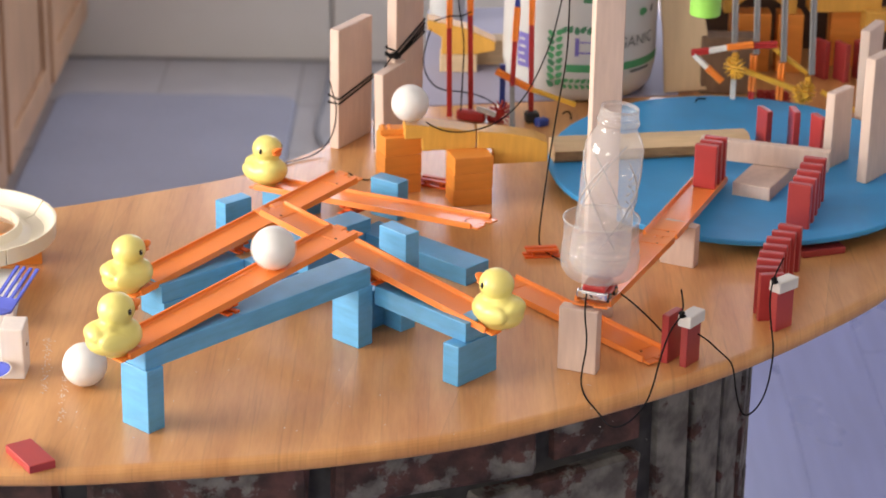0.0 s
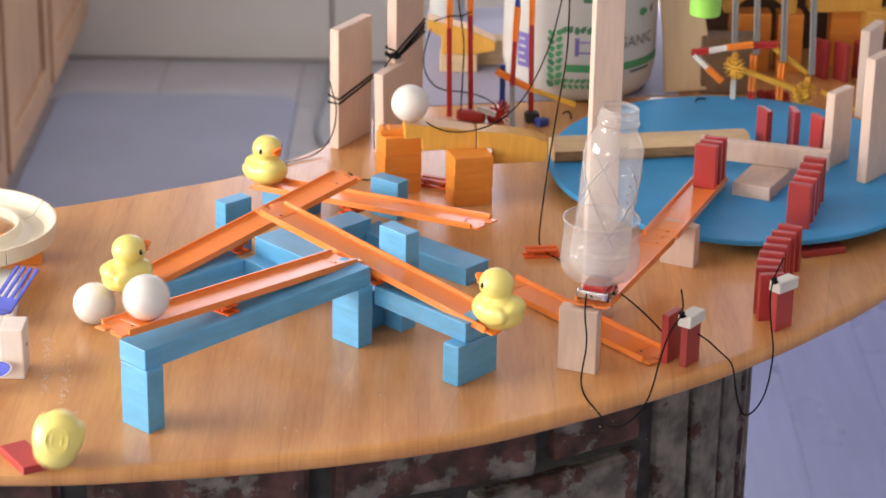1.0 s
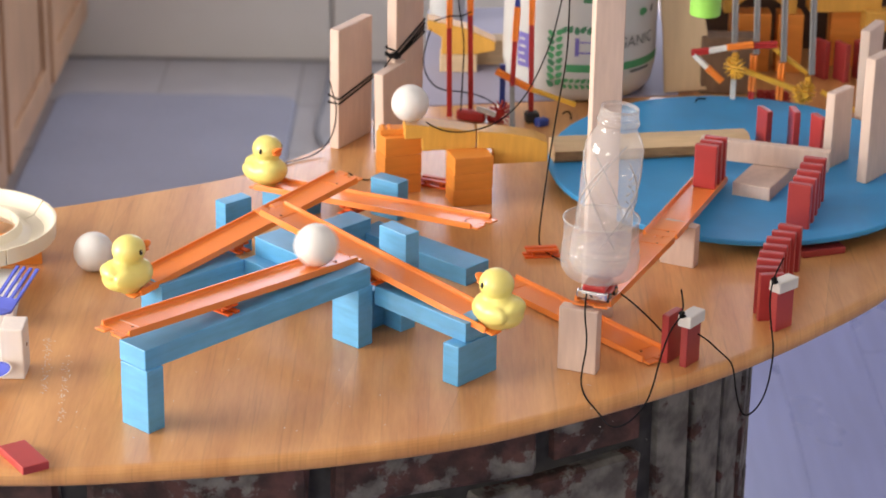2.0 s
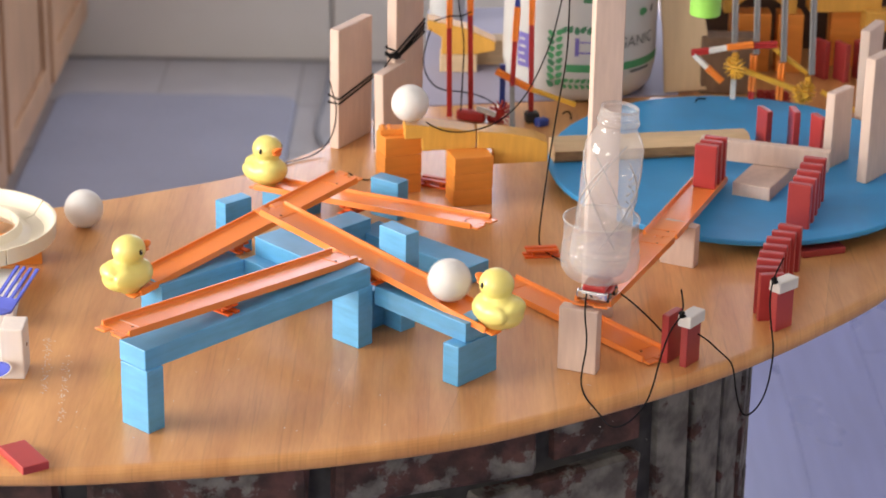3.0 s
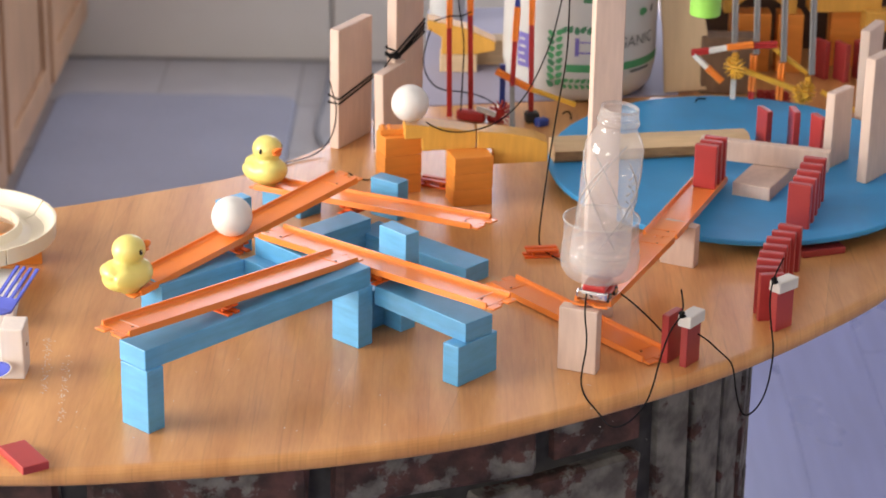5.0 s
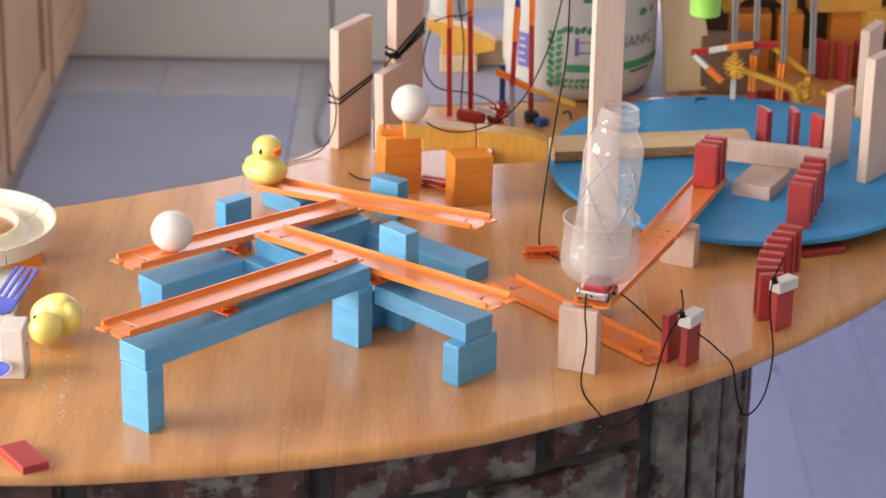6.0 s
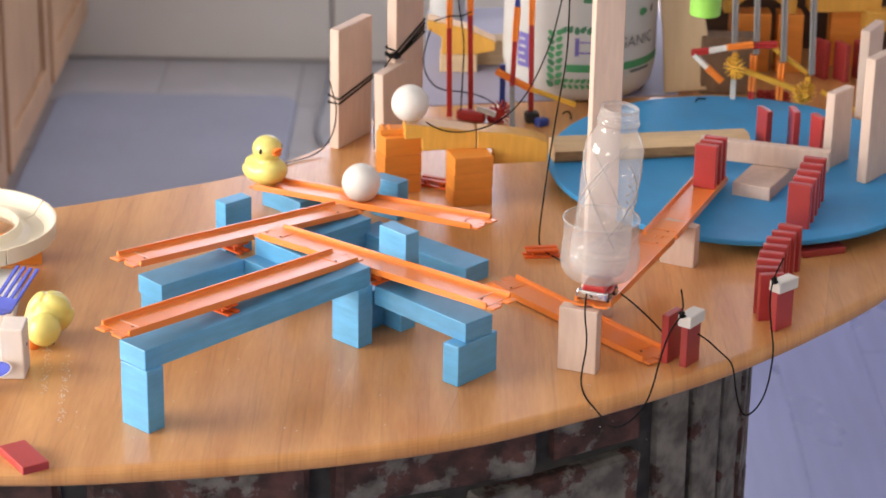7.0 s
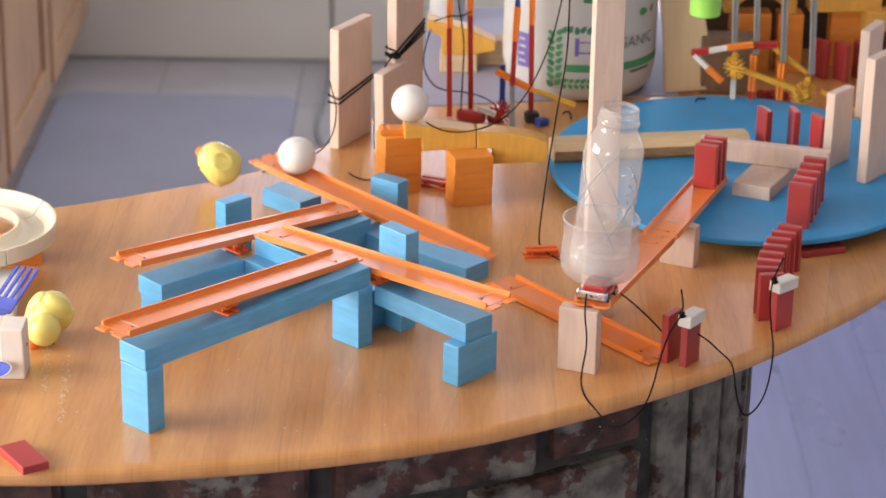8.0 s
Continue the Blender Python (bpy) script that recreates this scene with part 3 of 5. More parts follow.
def track_pose(key, tilt):
    x, y, z, yaw, o, ln = TRACKS[key]
    return Matrix.Translation((x, y, z)) @ Matrix.Rotation(yaw, 4, "Z") @ Matrix.Rotation(-tilt, 4, "Y")


def connector(m, label, height=0.0085):
    """The small H-shaped coupling that a track rocks on."""
    c = empty("track_connector", m, label, "connector", "track connectors")
    part("lower_tongue", box_mesh((-0.0075, -0.0185, 0), (-0.0015, 0.0185, 0.0022), 0.0005), M_CONN, c)
    part("upper_tongue", box_mesh((-0.0075, -0.0165, height - 0.0022), (-0.0015, 0.0165, height), 0.0005), M_CONN, c)
    part("side_tongue", box_mesh((0.0015, -0.0185, 0), (0.0075, 0.0185, 0.0022), 0.0005), M_CONN, c)
    part("top_tongue", box_mesh((0.0015, -0.0165, height - 0.0022), (0.0075, 0.0165, height), 0.0005), M_CONN, c)
    for y in (-0.009, 0.009):
        part("web", box_mesh((-0.006, y - 0.001, 0.002), (0.006, y + 0.001, height - 0.002)), M_CONN, c)
    return c


SEESAWS = {}
for key in TRACKS:
    x, y, z, yaw, o, ln = TRACKS[key]
    SEESAWS[key] = track(track_pose(key, 0), o - ln / 2, o + ln / 2, "bright orange plastic toy track rocking on a block", {"one": -1, "two": 1, "three": -1, "four": 0}[key])
    top = {"one": LEG + TH, "two": 0.0389 + TH, "three": 2 * TH, "four": TH}[key]
    off = {"one": -0.007, "two": 0.0, "three": -0.001, "four": 0.0}[key]
    connector(Matrix.Translation((x, y, top)) @ Matrix.Rotation(yaw, 4, "Z") @ pose(off, 0, 0), "orange plastic track connector under a rocking track", z - top - 0.0014)

# fixed track running down to the dominoes, and the one from the bottle car up to the board
def fixed_track(a, b, label, w=TRACKW):
    a, b = Vector(a), Vector(b)
    d = b - a
    yaw, tilt = math.atan2(d.y, d.x), math.atan2(d.z, math.hypot(d.x, d.y))
    m = Matrix.Translation(a) @ Matrix.Rotation(yaw, 4, "Z") @ Matrix.Rotation(-tilt, 4, "Y")
    return track(m, 0, d.length, label)


fixed_track((0.0575, -0.087, 0.0013), (0.2015, -0.2655, 0.0013), "bright orange plastic toy track running along the counter to the dominoes")
fixed_track((0.1345, -0.2885, 0.0640), (0.212, -0.080, 0.0475), "orange plastic toy track reaching from a block towards the blue board")
fixed_track((0.212, -0.080, 0.0472), (0.287, 0.147, 0.0265), "orange plastic toy track rising onto the blue board")
connector(pose(0.1, -0.013, 0, 0, 0, 100), "loose orange plastic track connector lying on the counter")


connector(pose(-0.010, 0.182, 0, 0, 0, 65), "loose orange plastic track connector lying behind the stacks")


# ---------------------------------------------------------------- balls and ducks
def ball(name, m):
    bm = bmesh.new()
    bmesh.ops.create_icosphere(bm, subdivisions=4, radius=0.02)
    ob = part(name, bm, M_BALL, smooth=True)
    ob.matrix_world = m
    return ob


BALL = tagged(ball("ball", pose(0, 0, 0)), "plain white plastic ball rolling on the tracks", "ball", "white balls")
BALL_TABLE = tagged(ball("ball", pose(0, 0, 0)), "plain white plastic ball rolling on the countertop", "ball", "white balls")
tagged(ball("ball", pose(-0.0375, 0.152, 0.1045)), "plain white plastic ball waiting on a yellow ramp", "ball", "white balls")


def ellipsoid(bm, c, r, m=None, n=3):
    mm = Matrix.Translation(c) @ (m or Matrix()) @ Matrix.Diagonal((*r, 1))
    bmesh.ops.create_icosphere(bm, subdivisions=n, radius=1.0, matrix=mm)


def duck(m):
    """A bath duck that looks along +x, its base at z 0."""
    d = empty("rubber_duck", m, "glossy yellow rubber duck with an orange beak", "rubber duck", "rubber ducks")
    bm = bmesh.new()
    ellipsoid(bm, (-0.001, 0, 0.0158), (0.0248, 0.0205, 0.0160))
    ellipsoid(bm, (0.0070, 0, 0.0165), (0.0172, 0.0185, 0.0150))
    ellipsoid(bm, (-0.0165, 0, 0.0235), (0.0098, 0.0145, 0.0085), Matrix.Rotation(radians(16), 4, "Y"))
    ellipsoid(bm, (-0.0080, 0, 0.0245), (0.0140, 0.0160, 0.0090), Matrix.Rotation(radians(-10), 4, "Y"))
    ellipsoid(bm, (0.0040, 0, 0.0285), (0.0122, 0.0122, 0.0085))
    ellipsoid(bm, (0.0040, 0, 0.0415), (0.0162, 0.0158, 0.0152))
    for s in (-1, 1):
        ellipsoid(bm, (-0.0055, s * 0.0155, 0.0175), (0.0150, 0.0062, 0.0098), Matrix.Rotation(radians(16), 4, "Y"))
    for v in bm.verts:
        v.co.z = max(v.co.z * 0.965, 0.0012)
    body = part("body", bm, M_DUCK, d, smooth=True)
    rm = body.modifiers.new("remesh", "REMESH")
    rm.mode, rm.voxel_size, rm.use_smooth_shade = "VOXEL", 0.0010, True
    sm = body.modifiers.new("smooth", "SMOOTH")
    sm.factor, sm.iterations = 0.6, 10
    # upturned upper bill over a short lower one
    bk = bmesh.new()
    ellipsoid(bk, (0.0208, 0, 0.0405), (0.0060, 0.0062, 0.0024), Matrix.Rotation(radians(-24), 4, "Y"))
    ellipsoid(bk, (0.0195, 0, 0.0372), (0.0048, 0.0054, 0.0021), Matrix.Rotation(radians(18), 4, "Y"))
    part("beak", bk, M_BEAK, d, "orange beak", smooth=True)
    for s in (-1, 1):
        out = Vector((0.40, s * 0.91, 0.04)).normalized()
        at = Vector((0.0040 + 0.0157 * out.x, 0.0153 * out.y, 0.0405 + 0.0132 * out.z))
        q = out.to_track_quat("Z", "Y").to_matrix().to_4x4()
        e = bmesh.new()
        ellipsoid(e, at, (0.0022, 0.0031, 0.0009), q, 2)
        eye = part("eye", e, M_EYEWHITE, d, "painted ring of the eye", smooth=True)
        e = bmesh.new()
        ellipsoid(e, at + out * 0.0004, (0.0019, 0.0028, 0.0011), q, 2)
        part("pupil", e, M_EYE, eye, "black pupil", smooth=True)
        # glint of the eye, modelled as a small white spot
        e = bmesh.new()
        ellipsoid(e, at + out * 0.0013 + Vector((0, 0, 0.0011)), (0.0004, 0.0005, 0.0003), q, 2)
        part("eye_glint", e, M_WHITECAP, eye, "white spot standing in for the eye's glint", smooth=True)
    ring = bmesh.new()
    for r in (0.0045, 0.0095):
        prof = [(r - 0.0014, 0.0022), (r - 0.0008, -0.0006), (r + 0.0008, -0.0006), (r + 0.0014, 0.0022)]
        tmp = lathe(prof, 24)
        me = bpy.data.meshes.new("tmp")
        tmp.to_mesh(me)
        tmp.free()
        ring.from_mesh(me)
        bpy.data.meshes.remove(me)
    part("base_ring", ring, M_DUCK, d, smooth=True)
    return d


DUCKS = {"one": duck(pose(0, 0, 0))}
for key in ("two", "three", "four"):
    DUCKS[key] = copy_thing(DUCKS["one"], pose(0, 0, 0))


# ---------------------------------------------------------------- dominoes
def domino(m, group="red dominoes", label="red plastic domino standing upright"):
    """48 by 24 by 7.5 mm, thin along x, its base centre at m."""
    ob = part("domino", box_mesh((-0.00375, -0.012, 0), (0.00375, 0.012, 0.048), 0.0009, 2), M_RED)
    ob.matrix_world = m
    return tagged(ob, label, "domino", group)


first_domino = domino(pose(0.2205, -0.2745, 0, 0, 0, 144.5), label="red plastic domino standing at the end of a track")


def more(x, y, z, rz, rx=0, ry=0, label="red plastic domino standing upright"):
    return tagged(copy_thing(first_domino, pose(x, y, z, rx, ry, rz)), label)


def cap(x, y, z, rz):
    c = part("white_clip", box_mesh((-0.0068, -0.0135, 0), (0.0068, 0.0135, 0.0115), 0.0012, 2), M_WHITECAP)
    c.matrix_world = pose(x, y, z, 0, 0, rz)
    return tagged(c, "white plastic clip resting on top of a domino", "clip", "white clips")


first_domino.matrix_world = pose(0.2115, -0.2600, 0, 0, 0, 144)
more(0.2283, -0.2684, 0, 144.5, label="red plastic domino carrying a white clip and thread")
cap(0.2283, -0.2684, 0.0400, 144.5)
# the run that climbs towards the board
more(0.3225, -0.1845, 0, 132, label="red plastic domino carrying a white clip and thread")
cap(0.3228, -0.1850, 0.0400, 132.5)
RUN = [(0.3466, -0.0391, 66), (0.3384, -0.0559, 74), (0.3310, -0.0734, 78), (0.3255, -0.0922, 77), (0.3197, -0.1108, 75), (0.3154, -0.1298, 76), (0.3122, -0.1489, 85), (0.3135, -0.1650, 100)]
for x, y, a in RUN:
    more(x, y, 0, a, label="red plastic domino standing in a curved row")
DISC_Z = 0.0200
for x, y, a in ((0.3888, 0.1055, 75), (0.3827, 0.0864, 75), (0.3769, 0.0655, 72), (0.3706, 0.0456, 69), (0.3639, 0.0270, 69)):
    more(x, y, DISC_Z, a, label="red plastic domino standing in a row on the blue board")
for x, y, z in ((0.2874, 0.1385, 0.0298), (0.2812, 0.1215, 0.0313), (0.2745, 0.1040, 0.0329)):
    more(x, y, z, 70, label="red plastic domino standing in the end of a track")
for x, y, a in ((0.3540, 0.262, 21), (0.3870, 0.262, 8), (0.4110, 0.240, 22)):
    more(x, y, DISC_Z, a, label="red plastic domino standing on the blue board behind a plank")
for x, y, a in ((0.462, 0.585, 35), (0.486, 0.575, 30), (0.510, 0.58, 28)):
    more(x, y, 0, a, label="red plastic domino standing among far blocks")
lying = more(-0.3480, -0.4830, 0.0038, 61, label="red plastic domino lying flat at the counter's edge")
LYING = pose(0, 0, 0.00375, 0, 0, 34) @ pose(0, 0, 0, 90, 0, 0) @ pose(0, 0, 0, 0, 0, 90) @ pose(0, 0, -0.024)
flat = more(0.3750, -0.0020, 0, 20, label="red plastic domino lying flat under the blue board")
flat.matrix_world = pose(0.3850, 0.0100, 0.00375, 0, 0, 20) @ pose(0, 0, 0, 0, 90, 0) @ pose(0, 0, -0.024)


# ---------------------------------------------------------------- blue board and what stands on it
def board():
    bm = lathe([(0.0, DISC_Z - 0.006), (0.2225, DISC_Z - 0.006), (0.2235, DISC_Z - 0.005), (0.2235, DISC_Z - 0.001), (0.2225, DISC_Z), (0.0, DISC_Z)], 96)
    bmesh.ops.remove_doubles(bm, verts=bm.verts[:], dist=1e-6)
    bmesh.ops.recalc_face_normals(bm, faces=bm.faces[:])
    bmesh.ops.scale(bm, vec=(0.93, 1.03, 1), verts=bm.verts[:])
    ob = part("round_board", bm, M_DISC)
    ob.matrix_world = pose(0.3215, 0.2165, 0)
    tagged(ob, "oval blue painted thin board raised on small blocks", "board")
    for x, y, a in ((0.272, 0.030, 15), (0.19, 0.31, 50), (0.47, 0.33, 120), (0.42, 0.09, 20)):
        block("support_block", 0.035, 0.02, DISC_Z - 0.0062, pose(x, y, 0, 0, 0, a), M_PALE, "small pale wooden block supporting the blue board", group="board supports")


board()


def pale(w, d, h, m, label, name="wooden_plank"):
    return block(name, w, d, h, m, M_PALE, label, "wooden block", 0.0012, "pale wooden planks")


def deg(r):
    return math.degrees(r)


def pale_planks():
    pale(0.0728, 0.0118, 0.140, pose(-0.1195, 0.2921, 0, 0, 0, 61), "pale wooden plank standing upright, tied with black thread")
    pale(0.0728, 0.0118, 0.260, pose(-0.0560, 0.318, 0, 0, 0, 66), "tall pale wooden plank standing upright, tied with black thread")
    pale(0.0560, 0.0118, 0.093, pose(-0.0680, 0.283, 0, 0, -2.5, 63), "short pale wooden plank standing upright", "wooden_plank")
    # the tall post behind the bottle
    pale(0.0285, 0.0150, 0.360, pose(0.1355, -0.172, 0, 0, 0, 10), "tall pale wooden post standing behind the bottle", "wooden_post")
    # block under the bottle car and the one under the track
    pale(0.0370, 0.0140, 0.0620, pose(0.1058, -0.2856, 0, 0, 0, deg(-0.3786)), "pale wooden block standing upright under a track end", "wooden_block")
    pale(0.0370, 0.0140, 0.0440, pose(0.2185, -0.0260, 0, 0, 0, -26), "pale wooden block standing under the sloping track", "wooden_block")
    # on the board
    pale(0.0420, 0.0880, 0.0150, pose(0.3050, 0.1170, DISC_Z, 0, 0, -26), "pale wooden block lying flat under a bridge", "wooden_block")
    pale(0.1400, 0.0118, 0.0235, pose(0.2760, 0.1872, DISC_Z + 0.0155, 0, 0, -17), "pale wooden plank lying on edge as a bridge")
    pale(0.0390, 0.0110, 0.0850, pose(0.4210, 0.2040, DISC_Z, 0, 0, 50), "pale wooden plank standing upright on the blue board")
    pale(0.0600, 0.0118, 0.1400, pose(0.4530, 0.1560, DISC_Z, 0, 0, 52), "tall pale wooden plank standing upright on the blue board")
    pale(0.0500, 0.0118, 0.1180, pose(0.4870, 0.395, 0, 0, 0, 62), "pale wooden plank standing upright beside the board")


pale_planks()


def split_beam():
    """A split length of raw wood with one rough bark side."""
    bm = bmesh.new()
    rnd = random.Random(9)
    rings = []
    for k in range(13):
        x = 0.222 * k / 12
        j = [rnd.uniform(-0.0006, 0.0006) for _ in range(6)]
        prof = [(0.002, 0.0), (0.030, 0.0), (0.031 + j[0], 0.020), (0.012 + j[1], 0.0215 + j[2]), (-0.003 + j[3], 0.0145 + j[4]), (-0.002 + j[5], 0.004)]
        rings.append([bm.verts.new((x, y, z)) for y, z in prof])
    for a, b in zip(rings, rings[1:]):
        for i in range(6):
            f = bm.faces.new((a[i], b[i], b[(i + 1) % 6], a[(i + 1) % 6]))
            f.material_index = 1 if i in (4, 5) else 0
    bm.faces.new(rings[0])
    bm.faces.new(list(reversed(rings[-1])))
    bmesh.ops.recalc_face_normals(bm, faces=bm.faces[:])
    ob = part("split_log", bm, [M_RAW, M_BARK])
    ob.matrix_world = pose(0.1200, 0.2050, DISC_Z, 0, 0, 10)
    tagged(ob, "split raw wooden beam with a rough bark side", "wooden beam")


split_beam()


# ---------------------------------------------------------------- orange and yellow blocks
def orange(w, d, h, m, label):
    return block("wooden_block", w, d, h, m, M_ORANGEB, label, group="orange wooden blocks")


def orange_stacks():
    for k in range(3):
        orange(0.0420, 0.030, 0.0215, pose(-0.0645 + 0.0006 * k, 0.1490, 0.0217 * k, 0, 0, 19 + k), "orange painted wooden block stacked under a yellow ramp")
    for k in range(3):
        orange(0.0430, 0.032, 0.0181, pose(0.0100 + 0.0005 * k, 0.1180, 0.0182 * k, 0, 0, 15 + k), "orange painted wooden block in a stack of three")
    studs = part("studded_brick", box_mesh((0, 0, 0), (0.030, 0.016, 0.0065), 0.0006), M_ORANGEB)
    studs.matrix_world = pose(-0.0690, 0.1580, 0.0652, 0, 0, 10)
    bm = bmesh.new()
    for x in (0.004, 0.011):
        for y in (0.004, 0.012):
            add_tube(bm, (x, y, 0.0065), (x, y, 0.0083), 0.0024, n=12)
    part("stud", bm, M_ORANGEB, studs, smooth=False)
    tagged(studs, "orange plastic toy brick with studs on a wooden block", "toy brick")


orange_stacks()


def ramp_block(points, depth, m, label):
    """A flat yellow piece with the side outline given as (x, z)."""
    bm = bmesh.new()
    f = bm.faces.new([bm.verts.new((x, 0, z)) for x, z in points])
    r = bmesh.ops.extrude_face_region(bm, geom=[f])
    bmesh.ops.translate(bm, vec=(0, depth, 0), verts=[v for v in r["geom"] if isinstance(v, bmesh.types.BMVert)])
    bmesh.ops.recalc_face_normals(bm, faces=bm.faces[:])
    bmesh.ops.bevel(bm, geom=bm.edges[:], offset=0.0012, segments=2, affect="EDGES", profile=0.5)
    ob = part("ramp_block", bm, M_YELLOWB)
    ob.matrix_world = m
    return tagged(ob, label, "toy block", "yellow ramp blocks")


ramp_block([(-0.0146, 0.0166), (-0.0146, -0.0006), (0.0042, 0.0004), (0.0045, -0.0140), (0.0620, -0.0112), (0.0620, 0.0076), (0.0220, 0.0135)], 0.027, pose(-0.0285, 0.1470, 0.0660, 0, 0, 5),
           "yellow painted wooden ramp block bridging two orange stacks")
ramp_block([(0.0, 0.0117), (0.0, -0.0077), (0.0176, -0.0077), (0.0178, -0.0255), (0.0760, -0.0225), (0.0756, -0.0012), (0.0620, 0.0045), (0.0300, 0.0098)], 0.027, pose(0.0345, 0.1510, 0.0625, 0, 0, 3),
           "yellow painted wooden ramp block with a sloping top")


# ---------------------------------------------------------------- bottle, cup and toy car
def bottle():
    def swirl(r, z, a):
        if 0.008 < z < 0.118:
            k = math.sin(math.pi * (z - 0.008) / 0.110)
            return r * (1 + 0.022 * k * math.sin(3 * (a + z * 20)) - 0.045 * k * (1 - abs(math.sin(2 * (a - z * 26)))) ** 6 - 0.045 * k * (1 - abs(math.sin(2 * (a + z * 26)))) ** 6)
        return r
    b = empty("plastic_bottle", pose(0.1405, -0.262, 0.0900, 0, 5.4, 0), "clear plastic bottle without cap standing in a cup", "bottle")
    prof = [(0.0, 0.0015), (0.012, 0.0), (0.024, 0.001), (0.0265, 0.006)]
    for k in range(70):
        z = 0.008 + 0.110 * k / 69
        r = 0.0266 - 0.0010 * math.sin(math.pi * min(1, max(0, (z - 0.02) / 0.07))) + 0.0004 * math.sin(z * 60)
        prof.append((r, z))
    prof += [(0.0252, 0.1225), (0.0234, 0.1275), (0.0206, 0.1320), (0.0186, 0.1350), (0.0180, 0.1385), (0.0180, 0.1415), (0.0196, 0.1420), (0.0196, 0.1438), (0.0174, 0.1446), (0.0174, 0.1480), (0.0180, 0.1484),
             (0.0180, 0.1496), (0.0174, 0.1500), (0.0174, 0.1556), (0.0166, 0.1562), (0.0160, 0.1530)]
    part("bottle_body", lathe(prof, 120, swirl), M_BOTTLE, b, smooth=True)
    for start, hand in ((0.4, 1), (2.5, 1), (4.6, 1), (0.9, -1), (3.0, -1), (5.1, -1)):
        pts = []
        for k in range(15):
            z = 0.030 + 0.082 * k / 14
            a = start + hand * (z - 0.03) * 24
            r = 0.0266 - 0.0010 * math.sin(math.pi * min(1, max(0, (z - 0.02) / 0.07))) + 0.0002
            pts.append((r * math.cos(a), r * math.sin(a), z))
        curve_thing("moulded_rib", pts, 0.0008, M_RIB, "", "", parent=b)
    for k in range(3):
        part("foot_groove", lathe([(0.0262, 0.012 + 0.006 * k), (0.0275, 0.013 + 0.006 * k), (0.0275, 0.0136 + 0.006 * k), (0.0262, 0.0146 + 0.006 * k)], 48), M_BOTTLE, b, smooth=True)
    for k in range(7):
        for j, a in enumerate((-52, -40)):
            z = 0.052 + 0.0075 * k + 0.002 * j
            aa = radians(a)
            mk = bmesh.new()
            add_box(mk, (-0.0025, -0.0004, -0.0006), (0.0025, 0.0004, 0.0006), 0.0, 1, Matrix.Translation((0.0262 * math.cos(aa), 0.0262 * math.sin(aa), z)) @ Matrix.Rotation(aa + math.pi / 2, 4, "Z") @ Matrix.Rotation(0.7 if (k + j) % 2 else -0.5, 4, "Y"))
            part("embossed_mark", mk, M_RIB, b)
    c = empty("plastic_cup", pose(0.1425, -0.264, 0.0835), "cut-off clear plastic bottle bottom used as a cup", "cup")
    prof = [(0.0, 0.006), (0.014, 0.001), (0.025, 0.0), (0.031, 0.0035), (0.0352, 0.010), (0.0362, 0.017), (0.0356, 0.024), (0.0346, 0.029), (0.0342, 0.040), (0.0340, 0.056), (0.0346, 0.0565), (0.0346, 0.0555)]
    part("cup_wall", lathe(prof, 64), M_CUP, c, smooth=True)
    part("rim", lathe([(0.0337, 0.0555), (0.0353, 0.0560), (0.0353, 0.0572), (0.0337, 0.0576)], 64), M_CUP, c, smooth=True)
    part("shoulder_rib", lathe([(0.0346, 0.0275), (0.0356, 0.0281), (0.0354, 0.0292), (0.0344, 0.0296)], 64), M_CUP, c, smooth=True)


bottle()


def toy_car():
    car = empty("toy_car", pose(0.1400, -0.277, 0.0668, 2, 0, -22), "small red toy car with a chrome base carrying the cup", "toy car")
    bm = box_mesh((-0.014, -0.011, 0.004), (0.014, 0.020, 0.0105), 0.0025, 2)
    part("body", bm, M_CAR, car)
    part("bumper", box_mesh((-0.0145, -0.0145, 0.005), (0.0145, -0.0095, 0.0125), 0.0012, 2), M_CHROME, car, "chrome bumper")
    part("grille", box_mesh((-0.0095, -0.0155, 0.007), (0.0095, -0.0140, 0.0108), 0.0004), M_CHROME, car)
    for x in (-0.0125, 0.0125):
        for y in (-0.004, 0.013):
            bm = bmesh.new()
            add_tube(bm, (x - 0.002, y, 0.0046), (x + 0.002, y, 0.0046), 0.0046, n=20)
            w = part("wheel", bm, M_RUBBER, car)
            bm = bmesh.new()
            add_tube(bm, (x - 0.0022, y, 0.0046), (x + 0.0022, y, 0.0046), 0.0026, n=14)
            part("hub", bm, M_CHROME, w)
    part("cup_platform", box_mesh((-0.011, -0.009, 0.0105), (0.011, 0.016, 0.0165), 0.002, 2), M_CAR, car)


toy_car()


# ---------------------------------------------------------------- tub with a printed label
TUB = (0.161, 0.548)
TUB_R = 0.0925


